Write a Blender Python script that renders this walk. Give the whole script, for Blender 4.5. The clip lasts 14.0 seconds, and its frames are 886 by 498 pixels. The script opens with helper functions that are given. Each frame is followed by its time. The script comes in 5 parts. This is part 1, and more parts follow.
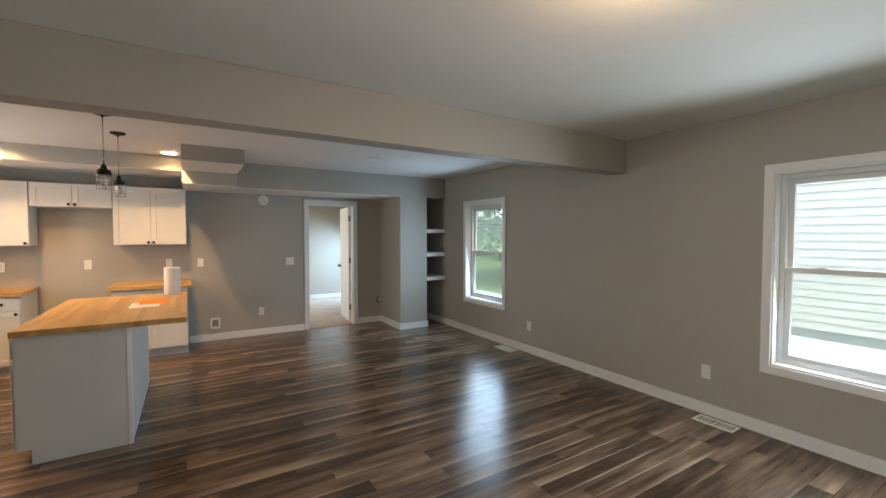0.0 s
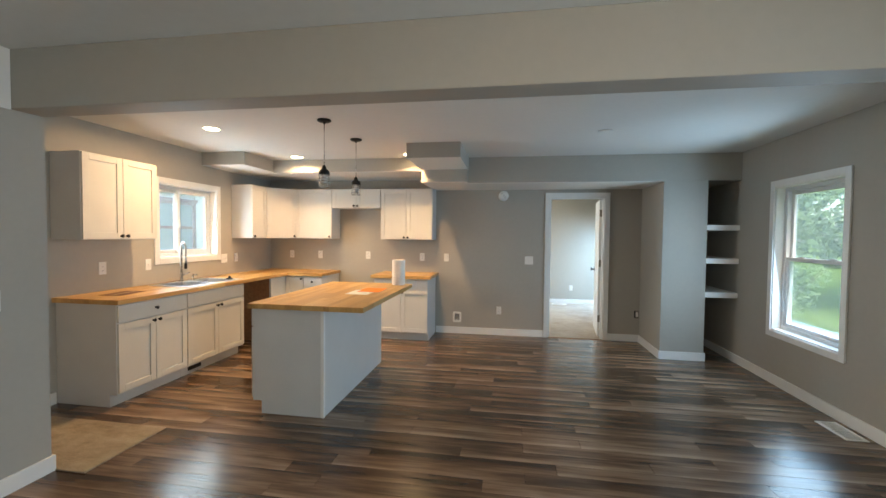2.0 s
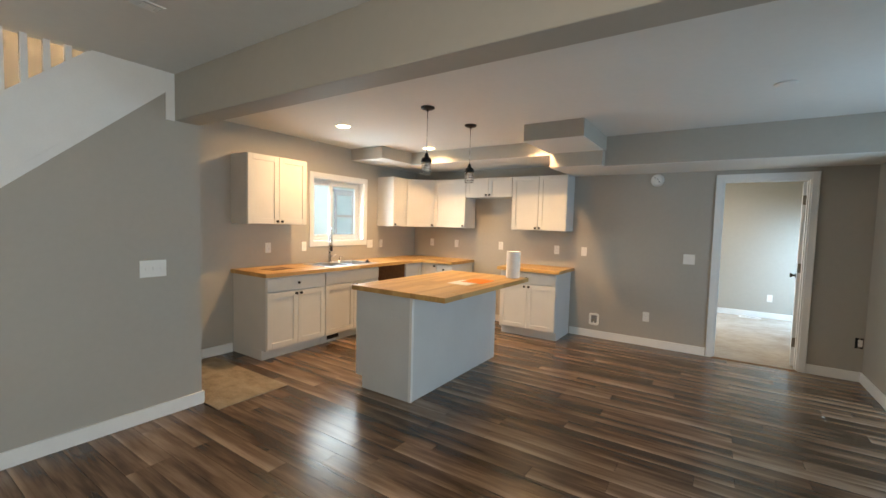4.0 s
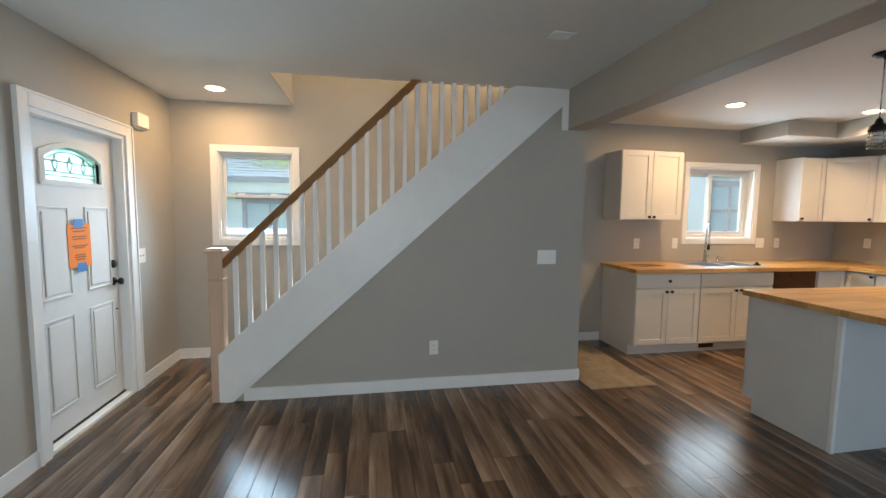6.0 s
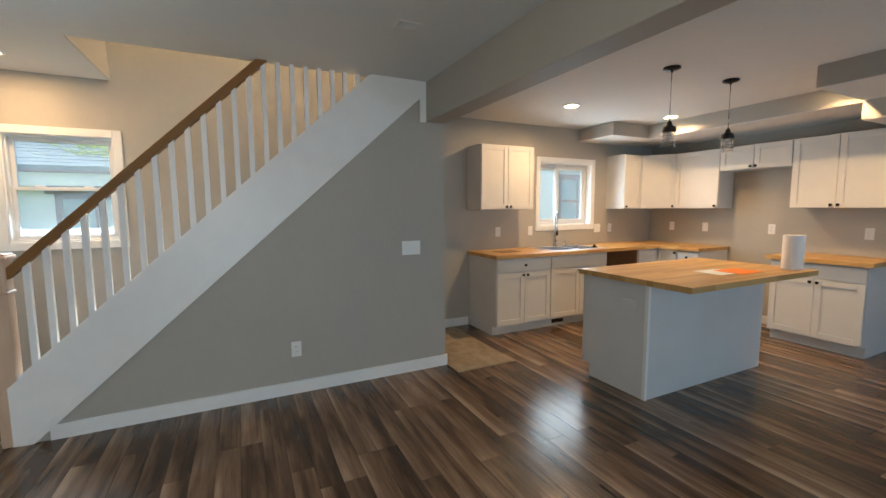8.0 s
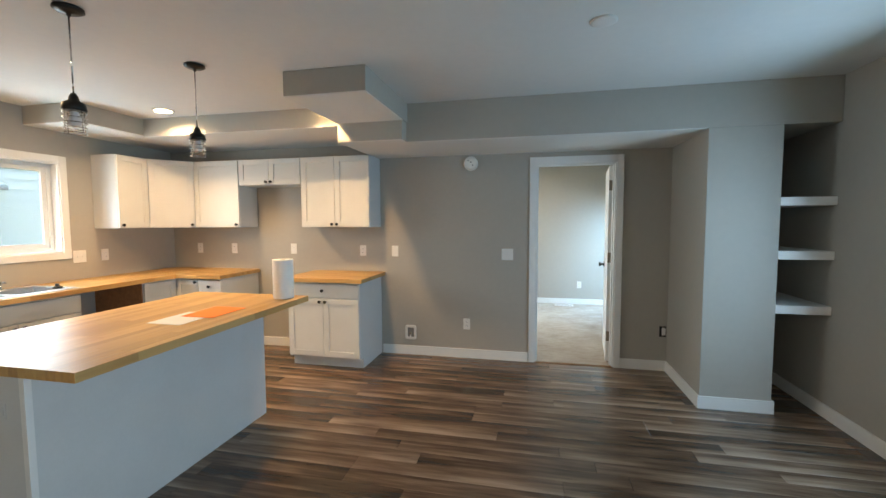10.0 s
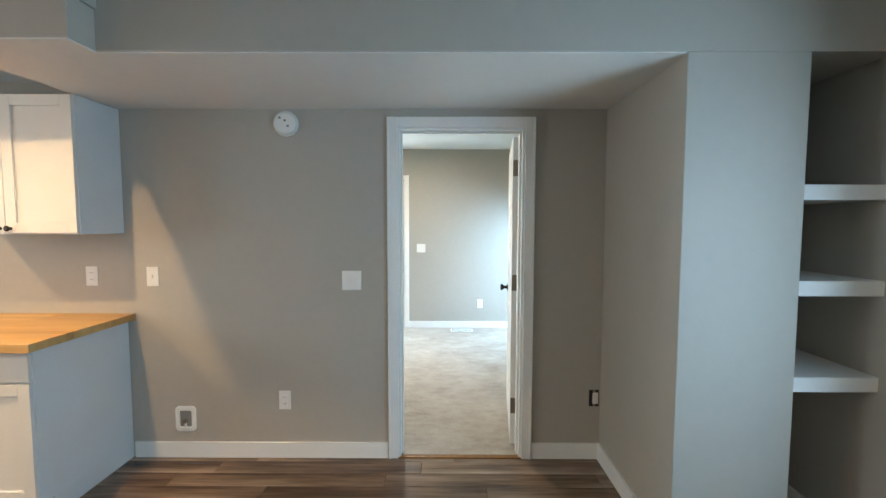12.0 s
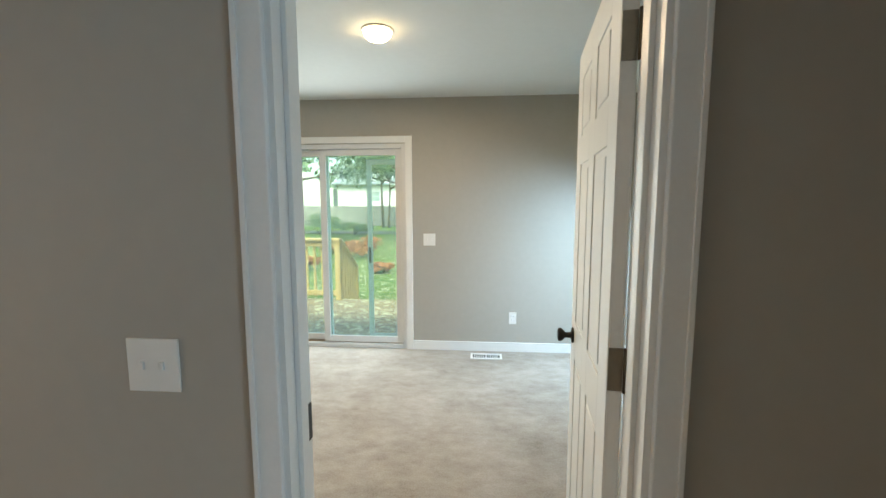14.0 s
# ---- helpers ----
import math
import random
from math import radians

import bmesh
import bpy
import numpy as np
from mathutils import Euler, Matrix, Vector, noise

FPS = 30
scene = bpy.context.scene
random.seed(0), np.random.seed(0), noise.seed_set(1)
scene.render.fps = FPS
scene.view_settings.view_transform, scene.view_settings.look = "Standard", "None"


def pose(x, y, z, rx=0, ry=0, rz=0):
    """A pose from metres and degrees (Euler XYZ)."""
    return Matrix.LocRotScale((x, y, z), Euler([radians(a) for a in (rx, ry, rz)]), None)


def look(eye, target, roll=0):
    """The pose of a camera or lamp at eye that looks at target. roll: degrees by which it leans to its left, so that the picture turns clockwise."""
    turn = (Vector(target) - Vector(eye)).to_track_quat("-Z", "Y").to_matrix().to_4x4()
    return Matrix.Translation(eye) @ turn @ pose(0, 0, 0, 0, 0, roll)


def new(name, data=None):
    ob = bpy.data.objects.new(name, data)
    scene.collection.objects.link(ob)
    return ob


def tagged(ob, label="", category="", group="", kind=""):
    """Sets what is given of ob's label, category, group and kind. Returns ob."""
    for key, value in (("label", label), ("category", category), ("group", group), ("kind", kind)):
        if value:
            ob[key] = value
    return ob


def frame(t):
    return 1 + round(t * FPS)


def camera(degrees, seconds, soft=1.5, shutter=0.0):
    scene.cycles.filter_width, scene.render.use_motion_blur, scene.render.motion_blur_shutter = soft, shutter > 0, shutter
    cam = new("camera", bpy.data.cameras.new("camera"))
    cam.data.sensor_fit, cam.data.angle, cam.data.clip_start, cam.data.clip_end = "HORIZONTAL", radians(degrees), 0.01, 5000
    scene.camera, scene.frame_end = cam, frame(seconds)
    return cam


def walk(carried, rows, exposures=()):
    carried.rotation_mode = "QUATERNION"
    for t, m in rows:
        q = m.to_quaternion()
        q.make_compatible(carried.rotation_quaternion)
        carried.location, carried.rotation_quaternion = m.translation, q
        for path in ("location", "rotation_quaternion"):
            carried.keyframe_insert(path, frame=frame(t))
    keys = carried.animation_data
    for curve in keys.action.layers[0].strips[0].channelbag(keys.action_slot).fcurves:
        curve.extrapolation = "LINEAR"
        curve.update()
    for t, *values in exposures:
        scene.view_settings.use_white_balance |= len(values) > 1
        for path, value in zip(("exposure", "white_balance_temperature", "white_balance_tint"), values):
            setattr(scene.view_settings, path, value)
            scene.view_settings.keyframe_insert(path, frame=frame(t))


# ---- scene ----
cam = camera(94.1, 14.0)
PATH = [
    (0, (0.171, 0.211, 1.526), (1.221, 1.912, 1.458), 0.0),
    (0.5, (0.457, 0.338, 1.485), (1.156, 2.211, 1.416), 0.8),
    (1, (0.714, 0.497, 1.462), (1.06, 2.465, 1.394), 1.0),
    (1.5, (0.975, 0.704, 1.48), (0.984, 2.703, 1.417), 0.8),
    (2, (1.241, 0.879, 1.467), (0.924, 2.853, 1.401), 0.6),
    (4.5, (1.813, 1.374, 1.453), (0.448, 2.828, 1.306), 1.6),
    (5, (1.794, 1.297, 1.452), (0.136, 2.404, 1.292), 1.4),
    (5.5, (1.767, 1.227, 1.446), (-0.096, 1.935, 1.282), 1.0),
    (6, (1.752, 1.15, 1.438), (-0.209, 1.504, 1.268), 0.7),
    (6.5, (1.754, 1.112, 1.442), (-0.236, 1.199, 1.26), 0.5),
    (7, (1.761, 1.105, 1.439), (-0.229, 1.109, 1.242), 0.0),
    (7.5, (1.761, 1.157, 1.419), (-0.203, 1.475, 1.213), -0.4),
    (8, (1.759, 1.326, 1.417), (-0.027, 2.204, 1.221), -0.3),
    (8.5, (1.709, 1.63, 1.431), (0.237, 2.973, 1.252), -0.2),
    (9, (1.69, 1.944, 1.457), (0.588, 3.605, 1.288), -0.3),
    (11.5, (2.031, 4.062, 1.445), (2.066, 6.058, 1.323), -0.1),
    (12, (2.094, 4.504, 1.464), (2.085, 6.5, 1.339), 0.1),
    (12.5, (2.149, 4.947, 1.466), (2.112, 6.941, 1.326), 0.2),
    (13, (2.183, 5.355, 1.46), (2.108, 7.347, 1.301), -0.2),
    (13.5, (2.183, 5.787, 1.474), (2.075, 7.775, 1.288), 0.1),
    (14, (2.22, 6.189, 1.459), (2.061, 8.171, 1.245), -0.1),
]
walk(cam, [(t, look(eye, target, roll)) for t, eye, target, roll in PATH],
     [(0, 2.90, 8100, 14), (1.0, 3.06, 7900, 11), (2.0, 3.10, 7650, 9), (4.5, 3.12, 8050, 10), (5.5, 2.72, 7450, 10), (6.5, 2.72, 7200, 10), (7.5, 2.74, 7200, 10), (8.0, 2.74, 7350, 10), (8.5, 2.94, 7450, 8), (9.0, 3.02, 7400, 7), (11.5, 3.26, 7250, 6), (12.6, 3.44, 7500, 8), (13.0, 3.24, 7800, 10), (13.5, 3.26, 8000, 11), (14.0, 2.78, 8350, 9)])

# ---- plan, in metres ----
W, E, N, S, C = -2.555, 3.90, 7.0, -0.67, 2.468   # inner faces of the walls, ceiling
T = 0.16                                          # outer walls
BACK = 10.2                                       # back wall of the carpeted room
XS = -1.50                                        # face of the stair wall
COL_L, COL_R, COL_Y = 3.055, 3.545, 6.185         # column beside the shelf niche
SOFFIT = 2.145
BEAM_Y0, BEAM_Y1, BEAM_Z = 2.775, 2.947, 2.142
GROUND = -0.7
PLANK_W, PLANK_L, GAP = 0.121, 1.22, 0.0012

# ---- light ----
world = bpy.data.worlds.new("world")
scene.world = world
world.use_nodes = True
sky = world.node_tree.nodes.new("ShaderNodeTexSky")
sky.sky_type, sky.sun_disc = "NISHITA", False
sky.sun_elevation, sky.sun_rotation = radians(48), radians(200)
sky.air_density, sky.dust_density = 1.0, 3.0
world.node_tree.links.new(sky.outputs[0], world.node_tree.nodes["Background"].inputs[0])
world.node_tree.nodes["Background"].inputs[1].default_value = 0.11

sun = new("sun", bpy.data.lights.new("sun", "SUN"))
sun.data.energy, sun.data.angle, sun.data.color = 0.85, radians(14), (1.0, 0.96, 0.9)
sun.matrix_world = look((0, 0, 20), (-1.5, 11.0, 0))


def area_lamp(name, eye, target, w, h, watts, colour, spread=180, shape="RECTANGLE"):
    lamp = bpy.data.lights.new(name, "AREA")
    lamp.shape, lamp.size, lamp.size_y = shape, w, h
    lamp.energy, lamp.color, lamp.spread = watts, colour, radians(spread)
    ob = new(name, lamp)
    ob.matrix_world = look(eye, target)
    return ob


DAY = (0.60, 0.79, 1.0)
WARM = (1.0, 0.66, 0.37)


def daylight(x, y, z, into, w, h, watts, fall=0.30, colour=DAY, spread=178):
    """Sky light through one opening, falling inwards and down."""
    area_lamp("window_light", (x, y, z), (x + into[0], y + into[1], z - fall), w, h, watts, colour, spread)


def bulb(name, x, y, z, radius, watts, colour):
    lamp = bpy.data.lights.new(name, "POINT")
    lamp.energy, lamp.color, lamp.shadow_soft_size = watts, colour, radius
    new(name, lamp).location = (x, y, z)


daylight(E + 0.005, 1.08, 1.265, (-1, 0), 0.86, 1.34, 6.3, 0.20, DAY, 150)
daylight(E + 0.02, 5.107, 1.265, (-1, 0), 0.84, 1.36, 4.2, 0.14, (0.38, 0.65, 1.0), 165)
daylight(W + 0.06, 0.075, 1.58, (1, 0), 0.64, 0.76, 3.4, 0.38, (0.46, 0.72, 1.0), 115)
daylight(W - 0.04, 5.302, 1.60, (1, 0), 0.84, 0.78, 2.6, 0.05, DAY, 150)
daylight(0.72, BACK - 0.03, 1.05, (0, -1), 1.50, 1.80, 7.0, 0.05, DAY)
daylight(E - 0.12, 9.35, 1.35, (-1, 0.45), 0.60, 1.20, 6.0, 0.95, (0.36, 0.64, 1.0), 125)
for x, y, watts, spread, size in ((-1.59, 4.46, 3.4, 175, 0.09), (-1.50, 5.90, 2.2, 145, 0.13), (0.0, 5.90, 1.9, 128, 0.03), (-2.09, -0.115, 1.7, 180, 0.085)):
    area_lamp("recessed_light", (x, y, C - 0.012), (x, y, 0), size, size, watts, WARM, spread, "DISK")
area_lamp("room_lamp", (1.64, 8.67, C - 0.064), (1.64, 8.67, 0), 0.14, 0.14, 3.2, (1.0, 0.78, 0.56), 180, "DISK")
bulb("ceiling_fixture_light", 1.50, 1.00, C - 0.16, 0.10, 1.35, (1.0, 0.72, 0.46))
bulb("stairwell_light", -2.07, 1.6, 4.85, 0.12, 23.0, (1.0, 0.80, 0.61))


# ---- materials ----
def link(nt, a, b):
    nt.links.new(a, b)


def shell(name, rough, metal=0.0):
    m = bpy.data.materials.new(name)
    m.use_nodes = True
    nt = m.node_tree
    bsdf = nt.nodes["Principled BSDF"]
    bsdf.inputs["Roughness"].default_value, bsdf.inputs["Metallic"].default_value = rough, metal
    return m, nt, bsdf


def math_node(nt, op, a, b=None, c=None):
    n = nt.nodes.new("ShaderNodeMath")
    n.operation = op
    for k, v in enumerate((a, b, c)):
        if v is None:
            continue
        if isinstance(v, (int, float)):
            n.inputs[k].default_value = v
        else:
            link(nt, v, n.inputs[k])
    return n.outputs[0]


def noise_node(nt, vector, scale, detail=3.0, rough=0.5):
    n = nt.nodes.new("ShaderNodeTexNoise")
    n.inputs["Scale"].default_value, n.inputs["Detail"].default_value, n.inputs["Roughness"].default_value = scale, detail, rough
    link(nt, vector, n.inputs["Vector"])
    return n.outputs["Fac"]


def stretched(nt, vector, sx, sy, sz):
    n = nt.nodes.new("ShaderNodeVectorMath")
    n.operation = "MULTIPLY"
    link(nt, vector, n.inputs[0])
    n.inputs[1].default_value = (sx, sy, sz)
    return n.outputs[0]


def ramp_node(nt, fac, stops):
    n = nt.nodes.new("ShaderNodeValToRGB")
    el = n.color_ramp.elements
    while len(el) < len(stops):
        el.new(0.5)
    for e, (p, c) in zip(el, stops):
        e.position, e.color = p, (*c, 1)
    link(nt, fac, n.inputs[0])
    return n.outputs[0]


def bump_node(nt, bsdf, height, strength, distance):
    n = nt.nodes.new("ShaderNodeBump")
    n.inputs["Strength"].default_value, n.inputs["Distance"].default_value = strength, distance
    link(nt, height, n.inputs["Height"])
    link(nt, n.outputs[0], bsdf.inputs["Normal"])


def place_of(nt):
    return nt.nodes.new("ShaderNodeNewGeometry").outputs["Position"]


def plain(name, colour, rough=0.5, metal=0.0, var=0.05, scale=2.5, bump=0.0, fine=180.0, depth=0.001, emit=0.0, coat=0.0):
    """A painted, moulded or cast surface: slow blotches, fine grain, uneven gloss."""
    m, nt, bsdf = shell(name, rough, metal)
    pos = place_of(nt)
    slow, grain = noise_node(nt, pos, scale, 4), noise_node(nt, pos, scale * 17, 3)
    mix = math_node(nt, "ADD", math_node(nt, "MULTIPLY", slow, 0.65), math_node(nt, "MULTIPLY", grain, 0.35))
    lo, hi = [tuple(min(1.0, c * k) for c in colour) for k in (1 - 2.2 * var, 1 + 2.2 * var)]
    link(nt, ramp_node(nt, mix, [(0.25, lo), (0.75, hi)]), bsdf.inputs["Base Color"])
    link(nt, math_node(nt, "ADD", math_node(nt, "MULTIPLY", slow, 0.16), rough - 0.08), bsdf.inputs["Roughness"])
    if bump:
        bump_node(nt, bsdf, noise_node(nt, pos, fine, 2), bump, depth)
    if coat:
        bsdf.inputs["Coat Weight"].default_value, bsdf.inputs["Coat Roughness"].default_value = coat, 0.2
    if emit:
        bsdf.inputs["Emission Color"].default_value, bsdf.inputs["Emission Strength"].default_value = (*colour, 1), emit
    return m


def strips(name, width, length, stops, along="x", rough=0.3, grain=34.0, bump=0.15, plank=0.0, spec=0.5, waxy=0.12, tones=(0.30, 0.36, 0.44)):
    """Wood in strips: each strip takes its own tone, the grain runs along it."""
    m, nt, bsdf = shell(name, rough)
    pos = place_of(nt)
    sep = nt.nodes.new("ShaderNodeSeparateXYZ")
    link(nt, pos, sep.inputs[0])
    u, v = (sep.outputs[0], sep.outputs[1]) if along == "x" else (sep.outputs[1], sep.outputs[0])
    row = math_node(nt, "FLOOR", math_node(nt, "DIVIDE", v, width))
    shift = nt.nodes.new("ShaderNodeTexWhiteNoise")
    shift.noise_dimensions = "1D"
    link(nt, row, shift.inputs["W"])
    seg = math_node(nt, "FLOOR", math_node(nt, "ADD", math_node(nt, "DIVIDE", u, length), math_node(nt, "MULTIPLY", shift.outputs["Value"], 9.0)))
    both = nt.nodes.new("ShaderNodeCombineXYZ")
    link(nt, row, both.inputs[0])
    link(nt, seg, both.inputs[1])
    tone = nt.nodes.new("ShaderNodeTexWhiteNoise")
    tone.noise_dimensions = "2D"
    link(nt, both.outputs[0], tone.inputs["Vector"])
    apart = nt.nodes.new("ShaderNodeVectorMath")
    apart.operation = "ADD"
    link(nt, pos, apart.inputs[0])
    link(nt, math_node(nt, "MULTIPLY", tone.outputs["Value"], 5.0), apart.inputs[1])
    sx, sy = (1.6, grain) if along == "x" else (grain, 1.6)
    fibre = noise_node(nt, stretched(nt, apart.outputs[0], sx, sy, 8), 1.0, 5, 0.6)
    cloud = noise_node(nt, stretched(nt, apart.outputs[0], sx * 0.8, sy * 0.32, 3), 1.0, 3, 0.5)
    fac = math_node(nt, "ADD", math_node(nt, "MULTIPLY", tone.outputs["Value"], tones[0]),
                    math_node(nt, "ADD", math_node(nt, "MULTIPLY", fibre, tones[1]), math_node(nt, "MULTIPLY", cloud, tones[2])))
    if plank:
        info = nt.nodes.new("ShaderNodeObjectInfo")
        fac = math_node(nt, "ADD", fac, math_node(nt, "MULTIPLY", math_node(nt, "SUBTRACT", info.outputs["Random"], 0.5), plank))
    link(nt, ramp_node(nt, fac, stops), bsdf.inputs["Base Color"])
    link(nt, math_node(nt, "ADD", math_node(nt, "MULTIPLY", fibre, waxy), rough - waxy / 2), bsdf.inputs["Roughness"])
    bsdf.inputs["Specular IOR Level"].default_value = spec
    bump_node(nt, bsdf, fibre, bump, 0.0006)
    return m


def plank_floor(name, stops):
    """Wood-look planks: a pale streak along one edge fading across the board, cloudy figure, fine grain, uneven gloss."""
    m, nt, bsdf = shell(name, 0.3)
    info, geo = nt.nodes.new("ShaderNodeObjectInfo"), nt.nodes.new("ShaderNodeNewGeometry")
    own = math_node(nt, "FRACT", math_node(nt, "ADD", info.outputs["Random"], geo.outputs["Random Per Island"]))
    sep = nt.nodes.new("ShaderNodeSeparateXYZ")
    link(nt, geo.outputs["Position"], sep.inputs[0])
    across = math_node(nt, "FRACT", math_node(nt, "DIVIDE", math_node(nt, "SUBTRACT", sep.outputs[1], S + 0.001), PLANK_W))
    apart = nt.nodes.new("ShaderNodeVectorMath")
    apart.operation = "ADD"
    link(nt, geo.outputs["Position"], apart.inputs[0])
    link(nt, math_node(nt, "MULTIPLY", own, 37.0), apart.inputs[1])
    at = apart.outputs[0]
    band = noise_node(nt, stretched(nt, at, 1.5, 13, 3), 1.0, 3, 0.55)
    streak = noise_node(nt, stretched(nt, at, 2.2, 46, 3), 1.0, 4, 0.6)
    fibre = noise_node(nt, stretched(nt, at, 7, 300, 3), 1.0, 2, 0.5)
    along = noise_node(nt, stretched(nt, at, 1.6, 2, 2), 1.0, 2, 0.5)
    fade = math_node(nt, "POWER", math_node(nt, "SUBTRACT", 1.0, across), 2.2)
    edge = math_node(nt, "MULTIPLY", fade, math_node(nt, "MULTIPLY", math_node(nt, "SUBTRACT", along, 0.34), 1.6))
    fac = math_node(nt, "ADD", math_node(nt, "ADD", math_node(nt, "MULTIPLY", band, 0.58), math_node(nt, "MULTIPLY", streak, 0.24)),
                    math_node(nt, "ADD", math_node(nt, "MULTIPLY", fibre, 0.10), math_node(nt, "MULTIPLY", math_node(nt, "SUBTRACT", own, 0.5), 0.17)))
    fac = math_node(nt, "ADD", fac, math_node(nt, "SUBTRACT", math_node(nt, "MULTIPLY", edge, 0.50), 0.02))
    link(nt, ramp_node(nt, fac, stops), bsdf.inputs["Base Color"])
    link(nt, math_node(nt, "ADD", math_node(nt, "MULTIPLY", streak, 0.12), 0.165), bsdf.inputs["Roughness"])
    bsdf.inputs["Specular IOR Level"].default_value = 0.5
    bump_node(nt, bsdf, math_node(nt, "ADD", streak, math_node(nt, "MULTIPLY", fibre, 0.5)), 0.07, 0.0006)
    return m


def stave_wood(name, along, stops):
    """Oiled hardwood: the tone changes from stave to stave, the grain runs along it."""
    m, nt, bsdf = shell(name, 0.36)
    info = nt.nodes.new("ShaderNodeObjectInfo")
    apart = nt.nodes.new("ShaderNodeVectorMath")
    apart.operation = "ADD"
    link(nt, place_of(nt), apart.inputs[0])
    link(nt, math_node(nt, "MULTIPLY", info.outputs["Random"], 23.0), apart.inputs[1])
    sx, sy = (2.0, 55) if along == "x" else (55, 2.0)
    fibre = noise_node(nt, stretched(nt, apart.outputs[0], sx, sy, 30), 1.0, 4, 0.55)
    cloud = noise_node(nt, place_of(nt), 1.7, 3)
    fac = math_node(nt, "ADD", math_node(nt, "MULTIPLY", info.outputs["Random"], 0.34),
                    math_node(nt, "ADD", math_node(nt, "MULTIPLY", fibre, 0.44), math_node(nt, "MULTIPLY", cloud, 0.20)))
    link(nt, ramp_node(nt, fac, stops), bsdf.inputs["Base Color"])
    link(nt, math_node(nt, "ADD", math_node(nt, "MULTIPLY", fibre, 0.16), 0.30), bsdf.inputs["Roughness"])
    bump_node(nt, bsdf, fibre, 0.05, 0.0005)
    return m


def carpet_like(name, lo, hi, stain):
    """Trodden pile: broad worn patches, brushed smears a hand wide, fine tufts."""
    m, nt, bsdf = shell(name, 0.95)
    pos = place_of(nt)
    smear = noise_node(nt, stretched(nt, pos, 1.0, 1.7, 1.0), 7.5, 5, 0.68)
    fac = math_node(nt, "ADD", math_node(nt, "ADD", math_node(nt, "MULTIPLY", noise_node(nt, pos, 1.9, 4, 0.6), 0.42), math_node(nt, "MULTIPLY", smear, 0.36)),
                    math_node(nt, "MULTIPLY", noise_node(nt, pos, 110, 2), 0.22))
    link(nt, ramp_node(nt, fac, [(0.33, stain), (0.45, lo), (0.64, hi)]), bsdf.inputs["Base Color"])
    bsdf.inputs["Specular IOR Level"].default_value = 0.1
    bump_node(nt, bsdf, math_node(nt, "ADD", noise_node(nt, pos, 260, 2), smear), 0.8, 0.006)
    return m


def glass_pane(name, gloss=0.05, tint=(0.86, 0.95, 1.0), haze=0.15, haze_tint=(0.72, 0.89, 1.0)):
    """Clear glass with a sheen; window glare is mixed in as a translucent veil."""
    m, nt, _ = shell(name, 0.0)
    nt.nodes.remove(nt.nodes["Principled BSDF"])
    clear, shine, veil = (nt.nodes.new("ShaderNodeBsdf" + k) for k in ("Transparent", "Glossy", "Translucent"))
    first, second = nt.nodes.new("ShaderNodeMixShader"), nt.nodes.new("ShaderNodeMixShader")
    clear.inputs[0].default_value, veil.inputs[0].default_value = (*tint, 1), (*haze_tint, 1)
    shine.inputs["Roughness"].default_value = 0.03
    first.inputs[0].default_value, second.inputs[0].default_value = gloss, haze
    link(nt, clear.outputs[0], first.inputs[1])
    link(nt, shine.outputs[0], first.inputs[2])
    link(nt, first.outputs[0], second.inputs[1])
    link(nt, veil.outputs[0], second.inputs[2])
    link(nt, second.outputs[0], nt.nodes["Material Output"].inputs[0])
    return m


def glow(name, colour, strength, base=0.25):
    m, nt, bsdf = shell(name, 0.5)
    bsdf.inputs["Base Color"].default_value = (base, base, base, 1)
    bsdf.inputs["Emission Color"].default_value, bsdf.inputs["Emission Strength"].default_value = (*colour, 1), strength
    return m


WALL = plain("wall_paint", (0.405, 0.380, 0.336), 0.62, var=0.025, scale=1.3, bump=0.12, fine=330, depth=0.0008)
CEIL = plain("ceiling_paint", (0.70, 0.70, 0.68), 0.85, var=0.02, scale=1.1, bump=0.2, fine=220, depth=0.001)
TRIM = plain("trim_paint", (0.79, 0.79, 0.775), 0.38, var=0.02, scale=6, bump=0.05, fine=60)
DOOR = plain("door_paint", (0.72, 0.72, 0.705), 0.68, var=0.02, scale=6, bump=0.05, fine=60)
DOOR.node_tree.nodes["Principled BSDF"].inputs["Specular IOR Level"].default_value = 0.25
CABINET = plain("cabinet_paint", (0.64, 0.63, 0.60), 0.40, var=0.02, scale=5, bump=0.04, fine=70)
PANEL = plain("panel_laminate", (0.60, 0.61, 0.61), 0.45, var=0.025, scale=4, bump=0.05, fine=120)
PLASTIC = plain("white_plastic", (0.78, 0.77, 0.74), 0.35, var=0.015, scale=20)
VINYL = plain("window_vinyl", (0.70, 0.71, 0.72), 0.35, var=0.015, scale=10)
BLACK = plain("black_metal", (0.018, 0.017, 0.016), 0.38, 0.6, var=0.1, scale=30)
GRILLE_GREY = plain("grille_grey", (0.32, 0.31, 0.28), 0.6, var=0.05, scale=20)
# near-black stands in for shade in openings; also on the slab under the planks
DARK = plain("gap_shade", (0.015, 0.014, 0.013), 0.9, var=0.1, scale=20)
BRONZE = plain("hinge_bronze", (0.13, 0.095, 0.06), 0.4, 0.8, var=0.1, scale=40)
STEEL = plain("brushed_steel", (0.46, 0.46, 0.45), 0.26, 1.0, var=0.05, scale=40, bump=0.05, fine=300)
SINK_STEEL = plain("satin_steel", (0.70, 0.71, 0.72), 0.34, 1.0, var=0.03, scale=30)
NICKEL = plain("hinge_nickel", (0.30, 0.26, 0.21), 0.36, 1.0, var=0.08, scale=40)
